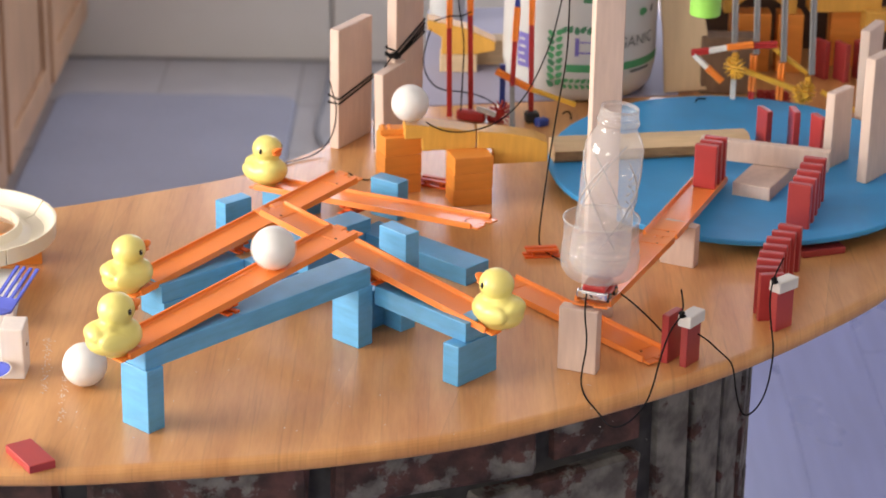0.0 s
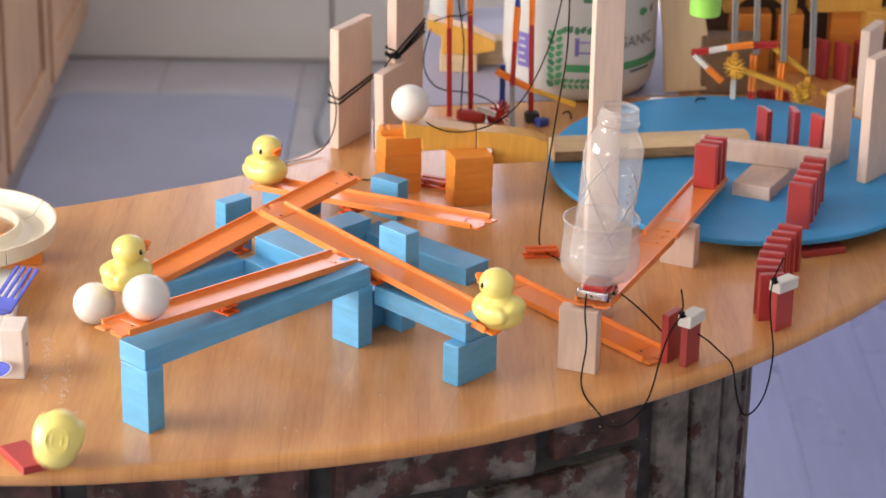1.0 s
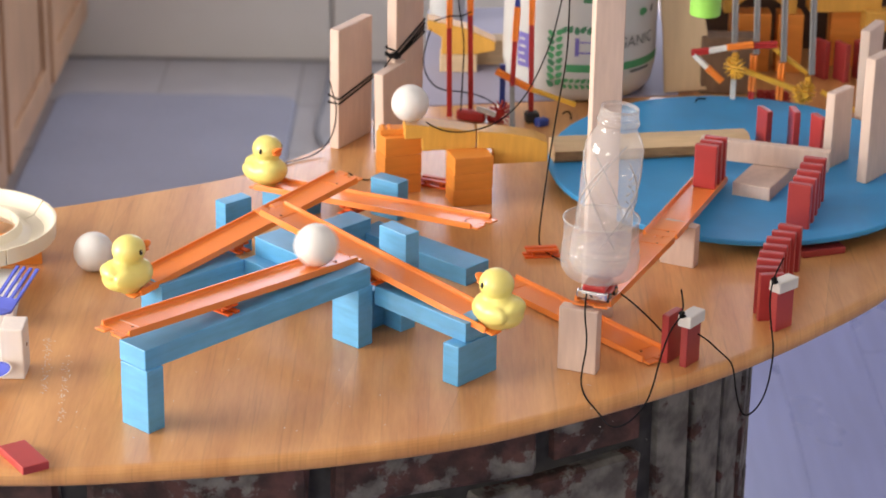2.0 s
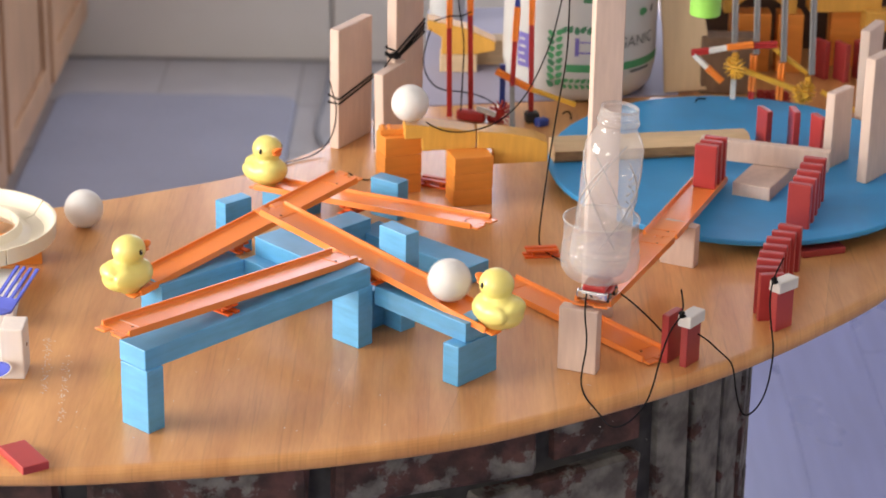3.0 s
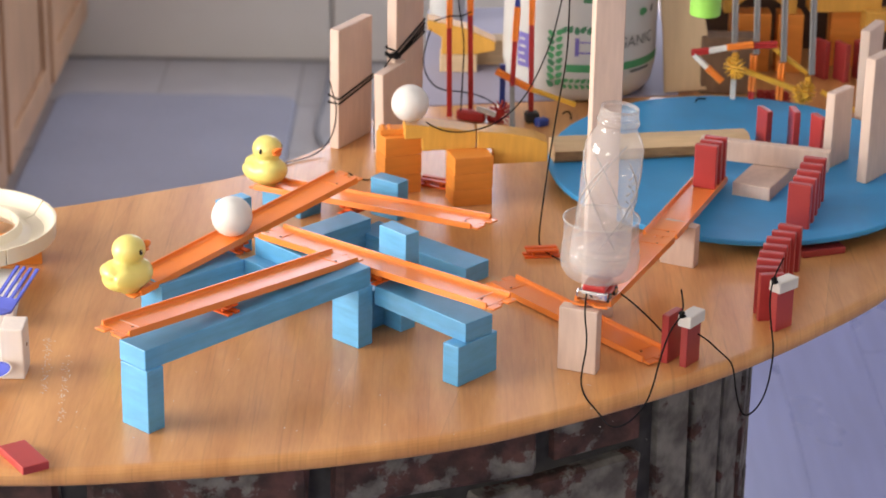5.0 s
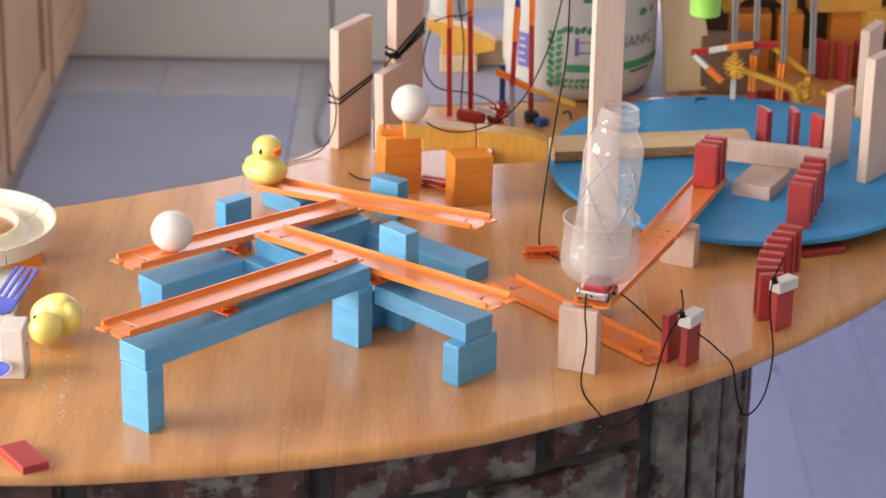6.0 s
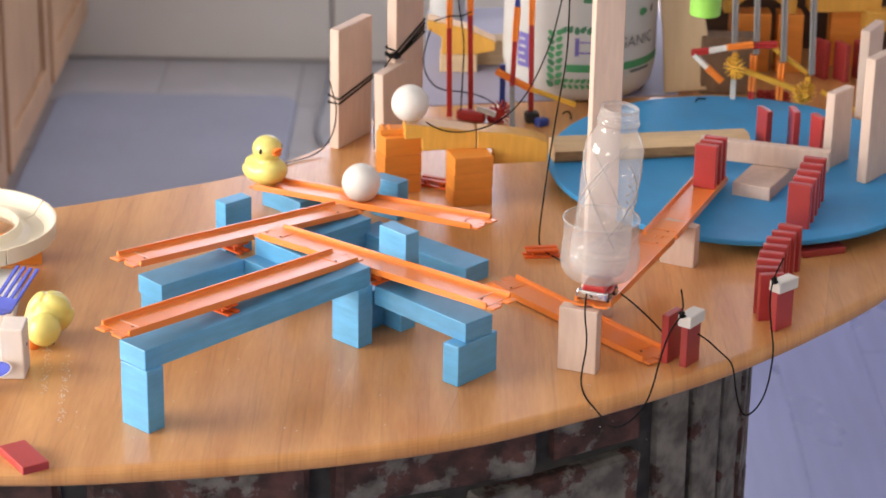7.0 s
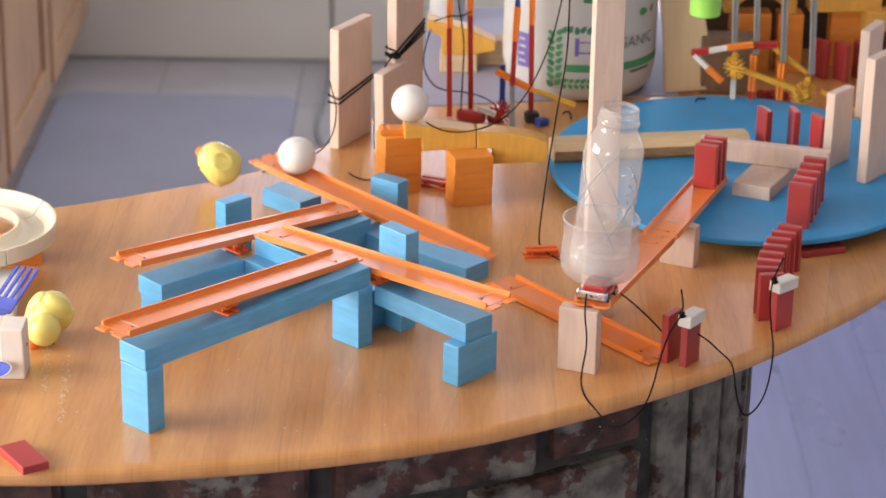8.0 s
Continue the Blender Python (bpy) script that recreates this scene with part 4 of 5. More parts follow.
def tub():
    t = empty("plastic_tub", pose(TUB[0], TUB[1], 0, 0, 0, 0), "large white plastic food tub with a green printed label", "tub")
    prof = [(0.0, 0.002), (0.070, 0.0), (0.080, 0.004), (0.0885, 0.014), (0.0905, 0.026), (0.0915, 0.030), (TUB_R, 0.034), (TUB_R, 0.235), (0.088, 0.25), (0.0, 0.252)]
    part("body", lathe(prof, 96), M_TUB, t, smooth=True)

    def patch(name, a0, a1, z0, z1, mat, r=TUB_R + 0.0006, label=""):
        bm = bmesh.new()
        n = max(2, int((a1 - a0) / 3))
        lo = [bm.verts.new((r * math.cos(radians(a0 + (a1 - a0) * k / n)), r * math.sin(radians(a0 + (a1 - a0) * k / n)), z0)) for k in range(n + 1)]
        hi = [bm.verts.new((v.co.x, v.co.y, z1)) for v in lo]
        for k in range(n):
            bm.faces.new((lo[k], lo[k + 1], hi[k + 1], hi[k]))
        return part(name, bm, mat, t, label)

    patch("label", -170, -8, 0.036, 0.232, M_LABEL, label="white printed label")
    patch("label_stripe", -102, -10, 0.043, 0.0525, M_GREEN, TUB_R + 0.0011, "green stripe")
    patch("label_text_bar", -52, -30, 0.0375, 0.0410, M_INK, TUB_R + 0.0011)
    patch("label_panel", -144, -132, 0.040, 0.082, M_PURPLE, TUB_R + 0.0011, "purple panel")
    for k in range(4):
        patch("label_panel_bar", -142, -135 - 1.5 * (k % 2), 0.046 + 0.009 * k, 0.0485 + 0.009 * k, M_LABEL, TUB_R + 0.0015)
    patch("label_brand_bar", -95, -72, 0.0660, 0.0680, M_PURPLE, TUB_R + 0.0011)
    patch("label_brand_bar", -96, -93, 0.0630, 0.0850, M_PURPLE, TUB_R + 0.0013)
    patch("label_brand_bar", -92, -74, 0.0790, 0.0810, M_PURPLE, TUB_R + 0.0011)
    patch("label_top_bar", -60, -28, 0.150, 0.172, M_INK, TUB_R + 0.0011)
    # round seals and leaf sprays
    def leaf(a, z, size, turn, mat):
        bm = bmesh.new()
        pts = []
        for k in range(16):
            u = 2 * math.pi * k / 16
            x, y = math.cos(u) * size, math.sin(u) * size * 0.62 * (1 - 0.35 * math.cos(u))
            xx, yy = x * math.cos(turn) - y * math.sin(turn), x * math.sin(turn) + y * math.cos(turn)
            aa = radians(a) + xx / TUB_R
            rr = TUB_R + 0.0012
            pts.append(bm.verts.new((rr * math.cos(aa), rr * math.sin(aa), z + yy)))
        bm.faces.new(pts)
        part("label_leaf", bm, mat, t)
    leaf(-40, 0.110, 0.0075, 0, M_GREEN)
    leaf(-40, 0.110, 0.0045, 1.57, M_GREEN)
    leaf(-29, 0.111, 0.0050, 1.2, M_INK)
    for k in range(8):
        z = 0.027 + 0.0088 * k
        leaf(-114.0 + 0.4 * (k % 2), z, 0.0054, 2.45, M_GREENDARK if k % 3 == 0 else M_GREEN)
        leaf(-107.5 + 0.4 * (k % 2), z + 0.003, 0.0050, 0.75, M_GREEN)
    for k in range(5):
        leaf(-104 + 4.6 * k, 0.0945 + 0.0012 * (k % 2), 0.0050, 0.9 + 0.35 * (k % 3), M_GREENDARK)
        leaf(-102 + 4.4 * k, 0.0325, 0.0036, 0.6, M_GREEN)
        leaf(-103 + 4.4 * k, 0.0255, 0.0034, 2.3, M_GREEN)
    patch("label_top_patch", -91, -82, 0.128, 0.150, M_GREENDARK, TUB_R + 0.0011, "dark green patch")
    patch("label_corner_patch", -36, -22, 0.128, 0.150, M_BROWN, TUB_R + 0.0011, "brown printed square")
    # the readable word, bent round the tub
    cu = bpy.data.curves.new("label_word", "FONT")
    cu.body, cu.size, cu.align_x = "ORGANIC", 0.0190, "CENTER"
    ob = new("label_word_outline", cu)
    bpy.context.view_layer.update()
    me = bpy.data.meshes.new_from_object(ob.evaluated_get(bpy.context.evaluated_depsgraph_get()))
    bpy.data.objects.remove(ob)
    bm = bmesh.new()
    bm.from_mesh(me)
    bmesh.ops.subdivide_edges(bm, edges=[e for e in bm.edges if e.calc_length() > 0.004], cuts=2)
    for v in bm.verts:
        a = radians(-54) + v.co.x / TUB_R
        z = v.co.y
        v.co = ((TUB_R + 0.0013) * math.cos(a), (TUB_R + 0.0013) * math.sin(a), 0.0700 + z)
    part("label_word", bm, M_INK, t, "dark printed word")
    bpy.data.meshes.remove(me)
    return t


tub()


# ---------------------------------------------------------------- construction rods
def rod_thing(segments, label, category="construction rod", group="plastic construction rods"):
    """A straight ribbed rod in coloured lengths: (a, b, radius, material) in order."""
    a = Vector(segments[0][0])
    r = empty("construction_rod", Matrix.Translation(a), label, category, group)
    for p, q, rad, mat in segments:
        bm = bmesh.new()
        p, q = Vector(p) - a, Vector(q) - a
        add_tube(bm, p, q, rad * 0.62, n=8)
        d = (q - p).normalized()
        s = d.orthogonal().normalized()
        t = d.cross(s)
        for k in range(4):
            off = (s * math.cos(k * math.pi / 2) + t * math.sin(k * math.pi / 2)) * rad * 0.62
            add_tube(bm, p + off, q + off, rad * 0.42, n=6)
        part("rod_length", bm, mat, r)
    return r


def gear(m, mat, label):
    """A snowflake connector with eight slotted arms."""
    g = empty("rod_connector", m, label, "connector", "plastic rod connectors")
    hub = bmesh.new()
    add_tube(hub, (0, -0.003, 0), (0, 0.003, 0), 0.005, n=16)
    part("hub", hub, mat, g)
    for k in range(8):
        a = k * math.pi / 4
        bm = bmesh.new()
        for s in (-1, 1):
            add_box(bm, (0.004, -0.003, s * 0.0022 - 0.0008), (0.0142, 0.003, s * 0.0022 + 0.0008), 0.0003)
        bmesh.ops.rotate(bm, verts=bm.verts[:], cent=(0, 0, 0), matrix=Matrix.Rotation(a, 3, "Y"))
        part("arm", bm, mat, g)
    return g


def rods():
    R = 0.0036
    rod_thing([((0.005, 0.415, 0.0), (0.003, 0.411, 0.109), R, M_ROD_RED), ((0.003, 0.411, 0.109), (0.003, 0.410, 0.22), R * 1.25, M_ROD_ORANGE)], "upright red plastic rod with an orange upper connector")
    rod_thing([((0.030, 0.423, 0.0), (0.027, 0.415, 0.124), R, M_ROD_RED), ((0.027, 0.415, 0.124), (0.026, 0.412, 0.22), R * 1.25, M_ROD_ORANGE)], "upright red plastic rod with an orange upper connector")
    rod_thing([((0.100, 0.404, 0.0), (0.098, 0.410, 0.115), R, M_ROD_RED), ((0.098, 0.410, 0.115), (0.098, 0.410, 0.22), R * 1.2, M_ROD_ORANGE)], "upright red plastic rod in a brown foot")
    rod_thing([((0.078, 0.380, 0.0), (0.077, 0.395, 0.045), R, M_ROD_GREY), ((0.077, 0.395, 0.045), (0.079, 0.402, 0.097), R, M_ROD_RED), ((0.079, 0.402, 0.097), (0.081, 0.406, 0.137), R * 1.25, M_ROD_ORANGE),
               ((0.081, 0.406, 0.137), (0.082, 0.408, 0.2), R, M_ROD_BLUE)], "upright plastic rod of grey, red, orange and blue lengths")
    rod_thing([((0.066, 0.407, 0.010), (0.066, 0.411, 0.066), R * 1.1, M_ROD_BLUE)], "short blue plastic rod standing in a red connector")
    rod_thing([((0.058, 0.400, 0.061), (0.100, 0.398, 0.040), R * 1.2, M_ROD_ORANGE), ((0.100, 0.398, 0.040), (0.151, 0.396, 0.023), R * 0.85, M_ROD_YELLOW)], "slanting orange and yellow plastic rod")
    for x, y, z, w, mat, lab in ((0.030, 0.400, 0.0, 0.034, M_ROD_RED, "red plastic rod connector lying on the counter"), (0.058, 0.398, 0.0, 0.018, M_ROD_RED, "red plastic rod connector on the counter")):
        c = part("rod_connector", box_mesh((-w / 2, -0.006, 0), (w / 2, 0.006, 0.013), 0.003, 2), mat)
        c.matrix_world = pose(x, y, z, 0, 0, -18)
        tagged(c, lab, "connector", "plastic rod connectors")
    gear(pose(0.064, 0.392, 0.0135, 0, 20, 10), M_ROD_RED, "red plastic snowflake connector clipped to a rod")
    rod_thing([((0.036, 0.386, 0.020), (0.058, 0.388, 0.012), R, M_ROD_WHITE)], "short white plastic rod end")
    foot = part("dark_block", box_mesh((-0.008, -0.007, 0), (0.008, 0.007, 0.012), 0.002, 2), M_RUBBER)
    foot.matrix_world = pose(0.101, 0.400, 0, 0, 0, 10)
    tagged(foot, "dark plastic foot holding an upright rod", "connector")
    wedge = part("blue_connector", box_mesh((-0.008, -0.006, 0), (0.008, 0.006, 0.010), 0.003, 2), M_ROD_BLUE)
    wedge.matrix_world = pose(0.112, 0.385, 0, 0, 0, 30)
    tagged(wedge, "dark blue plastic connector on the counter", "connector")
    # frame beside the board: grey uprights, yellow snowflakes, orange clips
    ups = ((0.337, 0.437, 0.078), (0.363, 0.440, 0.0745), (0.395, 0.437, 0.067), (0.428, 0.430, 0.054))
    for x, y, z in ups:
        rod_thing([((x, y, z), (x - 0.006, y, z + 0.16), R * 1.15, M_ROD_GREY)], "upright grey plastic rod of a small frame")
    gear(pose(0.338, 0.431, 0.060, 0, 0, -38), M_ROD_YELLOW, "yellow plastic snowflake connector of a frame")
    gear(pose(0.420, 0.423, 0.034, 0, 12, 18), M_ROD_YELLOW, "yellow plastic snowflake connector of a frame")
    gear(pose(0.338, 0.438, 0.062, 0, 0, 75), M_ROD_YELLOW, "yellow plastic snowflake connector of a frame")
    gear(pose(0.424, 0.430, 0.036, 0, 0, 75), M_ROD_YELLOW, "yellow plastic snowflake connector of a frame")
    rod_thing([((0.346, 0.430, 0.058), (0.412, 0.425, 0.036), R, M_ROD_YELLOW)], "yellow plastic rod joining two connectors")
    rod_thing([((0.383, 0.440, 0.082), (0.424, 0.440, 0.052), R * 0.9, M_ROD_YELLOW)], "slanting yellow plastic rod of a frame")
    rod_thing([((0.440, 0.425, 0.035), (0.482, 0.415, 0.014), R * 0.9, M_ROD_YELLOW)], "slanting yellow plastic rod beside a plank")
    rod_thing([((0.286, 0.430, 0.078), (0.306, 0.431, 0.080), R * 1.2, M_ROD_RED), ((0.306, 0.431, 0.080), (0.327, 0.432, 0.084), R, M_ROD_WHITE), ((0.327, 0.432, 0.084), (0.358, 0.433, 0.088), R * 1.2, M_ROD_ORANGE)],
              "white plastic rod between red and orange ends")
    rod_thing([((0.289, 0.429, 0.076), (0.305, 0.427, 0.061), R, M_ROD_WHITE), ((0.305, 0.427, 0.061), (0.323, 0.425, 0.045), R * 1.2, M_ROD_ORANGE)], "white and orange plastic rod hanging down")
    rod_thing([((0.356, 0.436, 0.086), (0.386, 0.438, 0.087), R * 1.3, M_ROD_RED)], "red plastic rod end on a frame")
    for x, y, z0, z1 in ((0.360, 0.438, 0.030, 0.074), (0.393, 0.436, 0.018, 0.066)):
        rod_thing([((x, y, 0.002), (x, y, z0), R * 1.2, M_ROD_RED), ((x, y, z0), (x, y, z1), R * 1.45, M_ROD_ORANGE)], "orange plastic clip on a red rod")
    rod_thing([((0.338, 0.437, DISC_Z), (0.338, 0.437, 0.050), R, M_ROD_WHITE)], "short white plastic rod standing on the board")
    rod_thing([((0.419, 0.428, 0.0), (0.419, 0.428, 0.026), R, M_ROD_WHITE)], "short white plastic rod standing beside the board")
    for k in range(3):
        gear(pose(0.372 + 0.012 * k, 0.452, 0.0125, 0, 22 * k, 20), M_ROD_RED, "red plastic snowflake connector on the counter")
    g = part("lime_cup", lathe([(0.0, 0.0), (0.0165, 0.0), (0.0175, 0.001), (0.0182, 0.05), (0.0172, 0.05), (0.0165, 0.002), (0.0, 0.002)], 40), M_LIME, smooth=False)
    g.matrix_world = pose(0.291, 0.352, 0.148)
    tagged(g, "small lime green plastic cup hanging over the board", "cup")
    curve_thing("cup_wire", [(0.291, 0.352, 0.150), (0.291, 0.352, 0.200), (0.296, 0.360, 0.30), (0.330, 0.437, 0.235), (0.331, 0.437, 0.200)], 0.0012, M_STRING, "thin dark wire holding the lime cup", "wire")


rods()


# ---------------------------------------------------------------- far blocks behind the board
def far_blocks():
    for lo, hi, rz, mat, lab in (((0.350, 0.60, 0), (0.400, 0.63, 0.075), 0, M_ORANGEB, "orange painted wooden block standing at the far side"),
                                 ((0.408, 0.60, 0), (0.440, 0.63, 0.075), 0, M_ORANGEB, "orange painted wooden block standing at the far side"),
                                 ((0.478, 0.63, 0), (0.530, 0.66, 0.075), 0, M_ORANGEB, "orange painted wooden block standing at the far side")):
        b = part("wooden_block", box_mesh(lo, hi, 0.0015, 2), mat)
        tagged(b, lab, "toy block", "orange wooden blocks")
    arch = [(-0.045, 0.0), (-0.030, 0.0)] + [(0.0 - 0.030 * math.cos(math.pi * k / 10), 0.022 * math.sin(math.pi * k / 10)) for k in range(1, 10)] + [(0.030, 0.0), (0.045, 0.0), (0.045, 0.036), (-0.045, 0.036)]
    ramp_block(arch, 0.028, pose(0.385, 0.600, 0.0755), "yellow painted wooden arch resting on orange blocks")
    ramp_block([(-0.045, 0.0), (0.045, 0.0), (0.045, 0.036), (-0.045, 0.036)], 0.028, pose(0.492, 0.612, 0.0755, 0, 0, 4), "yellow painted wooden block resting on orange blocks")
    ramp_block([(-0.03, 0.0), (0.03, 0.012), (0.03, 0.03), (-0.03, 0.03)], 0.028, pose(0.545, 0.60, 0.05, 0, 0, 4), "yellow painted wooden wedge at the far side")
    tan = part("curved_board", slab([(0, 0), (0.052, 0.004), (0.050, 0.07), (0.040, 0.125), (0.036, 0.26), (-0.014, 0.26), (-0.010, 0.12), (-0.004, 0.07)], 0, 0.013, 0.002, 2), M_TAN)
    tan.matrix_world = pose(0.264, 0.522, 0, 84, 0, 0)
    tagged(tan, "raw wooden board standing on end behind the blue board", "board")
    # added dark block in place of the shaded counter
    brown = part("counter_shade_block", box_mesh((0, 0, 0), (0.066, 0.03, 0.072), 0.002, 2), M_BROWN)
    brown.matrix_world = pose(0.306, 0.51, 0)
    tagged(brown, "dark brown block standing in for shaded counter behind the board", "wooden block")
    # sheet standing in for the lavender sheen round the tub
    sheet = part("paper_sheet", slab([(-0.030, 0.446), (0.281, 0.505), (0.283, 0.90), (-0.025, 0.84)], 0.0, 0.0012), M_PAPER)
    tagged(sheet, "large sheet under the tub, coloured with a lavender sheen", "paper")
    ramp_block([(-0.018, 0.044), (-0.018, 0.032), (0.0, 0.022), (0.0, 0.0005), (0.040, 0.0005), (0.066, 0.0060), (0.066, 0.0170), (0.030, 0.034)], 0.028, pose(-0.006, 0.575, 0.0240), "yellow painted wooden ramp block in the distance")
    for x0, x1, y, h, mat, lab in ((-0.008, 0.038, 0.575, 0.0240, M_TAN, "tan wooden block under a yellow ramp"), (0.036, 0.073, 0.606, 0.034, M_RAW, "raw wooden block standing behind a yellow ramp")):
        pb = part("wooden_block", box_mesh((x0, 0, 0), (x1, 0.028, h - 0.0013), 0.0015, 2), mat)
        pb.matrix_world = pose(0, y, 0.0013)
        tagged(pb, lab, "wooden block")
    # added backdrop that keeps the area behind the blocks dark
    back = part("dark_backdrop", box_mesh((0.285, 0.70, 0), (0.66, 0.72, 0.17), 0.002, 2), M_DARKWOOD)
    tagged(back, "dark brown backdrop board added behind the blocks", "board")
    jar = part("white_jar", lathe([(0.0, 0.0), (0.020, 0.0), (0.023, 0.004), (0.024, 0.09), (0.020, 0.10), (0.0, 0.102)], 48), M_TUB, smooth=True)
    jar.matrix_world = pose(0.0, 0.80, 0)
    tagged(jar, "white plastic jar standing at the far side", "jar")


far_blocks()


# ---------------------------------------------------------------- things at the left
def ring_track():
    """A banked plastic marble ring on an orange block."""
    prof = [(0.057, 0.004), (0.0555, 0.016), (0.0575, 0.0165), (0.061, 0.008), (0.070, 0.0035), (0.082, 0.006), (0.092, 0.018), (0.0945, 0.0185), (0.0935, 0.002), (0.080, -0.004), (0.064, -0.004), (0.057, 0.004)]
    r = empty("marble_ring", pose(-0.4790, -0.060, 0.0275), "cream plastic marble run ring on an orange block", "toy")
    prof = prof[:-1]
    for a0 in (-52, 38, 128, 218):
        bm = bmesh.new()
        rings = []
        for k in range(21):
            a = radians(a0 + 0.5 + 89.0 * k / 20)
            rings.append([bm.verts.new((rr * math.cos(a), rr * math.sin(a), z)) for rr, z in prof])
        for p, q in zip(rings, rings[1:]):
            for i in range(len(prof)):
                bm.faces.new((p[i], p[(i + 1) % len(prof)], q[(i + 1) % len(prof)], q[i]))
        bm.faces.new(rings[0])
        bm.faces.new(list(reversed(rings[-1])))
        bmesh.ops.recalc_face_normals(bm, faces=bm.faces[:])
        part("ring_quarter", bm, M_CREAM, r)
    orange(0.045, 0.03, 0.0235, pose(-0.4440, -0.066, 0, 0, 0, 10), "orange painted wooden block under the cream ring")
    orange(0.045, 0.03, 0.0235, pose(-0.5350, -0.070, 0, 0, 0, 0), "orange painted wooden block under the cream ring")


ring_track()


def left_things():
    wb = part("white_block", box_mesh((-0.0215, 0, 0), (0.0, 0.031, 0.0490), 0.0015, 2), M_BLEACHED)
    wb.matrix_world = pose(-0.3735, -0.329, 0, 0, 0, 0)
    tagged(wb, "pale wooden block standing at the side", "wooden block")
    bm = bmesh.new()
    add_tube(bm, (0.0, 0.016, 0.028), (0.0006, 0.016, 0.028), 0.0018, n=12)
    part("peg_hole", bm, M_BARK, wb)
    pl = part("white_box", box_mesh((-0.09, 0, 0), (0.0, 0.098, 0.020), 0.0015, 2), M_CARD)
    pl.matrix_world = pose(-0.4020, -0.214, 0, 0, 0, 5)
    tagged(pl, "white cardboard box lying on the counter", "box")
    f = empty("plastic_fork", pose(-0.4130, -0.221, 0.0206, 0, 0, -19), "blue plastic fork lying on a white box, tines raised", "fork")
    bm = slab([(-0.0125, 0.004), (-0.0125, -0.004), (-0.007, -0.016), (-0.003, -0.03), (-0.003, -0.09), (0.003, -0.09), (0.003, -0.03), (0.007, -0.016), (0.0125, -0.004), (0.0125, 0.004)], 0, 0.0022, 0.0006, 1)
    bmesh.ops.rotate(bm, verts=bm.verts[:], cent=(0, 0, 0), matrix=Matrix.Rotation(radians(-24), 3, "Z"))
    part("handle", bm, M_FORK, f)
    bm = box_mesh((-0.0125, -0.004, 0.0), (0.0125, 0.016, 0.0022), 0.0006, 1)
    bmesh.ops.rotate(bm, verts=bm.verts[:], cent=(0, 0, 0), matrix=Matrix.Rotation(radians(20), 3, "X"))
    part("fork_head", bm, M_FORK, f)
    for k in range(4):
        x = -0.0105 + 0.007 * k
        bm = box_mesh((x - 0.0019, 0.015, 0.0), (x + 0.0019, 0.060, 0.0022), 0.0006, 1)
        bmesh.ops.rotate(bm, verts=bm.verts[:], cent=(0, 0, 0), matrix=Matrix.Rotation(radians(20), 3, "X"))
        part("tine", bm, M_FORK, f)
    sp = empty("plastic_spoon", pose(-0.3970, -0.347, 0.0155, 6, -6.5, 0), "blue plastic spoon with a pale rim, its bowl raised", "spoon")
    bowl = part("bowl", lathe([(0.0, -0.0035), (0.007, -0.0028), (0.0125, -0.0006), (0.0152, 0.0012), (0.0148, 0.0020), (0.0120, 0.0004), (0.006, -0.0016), (0.0, -0.0022)], 40), M_FORK, sp, smooth=True)
    part("rim", lathe([(0.0146, 0.0012), (0.0154, 0.0012), (0.0154, 0.0021), (0.0146, 0.0021)], 40), M_CARD, bowl, "pale rim")
    part("handle", slab([(-0.013, -0.004), (-0.013, 0.004), (-0.04, 0.0028), (-0.125, 0.0035), (-0.125, -0.0035), (-0.04, -0.0028)], 0.0, 0.0020, 0.0005, 1), M_FORK, sp)


left_things()


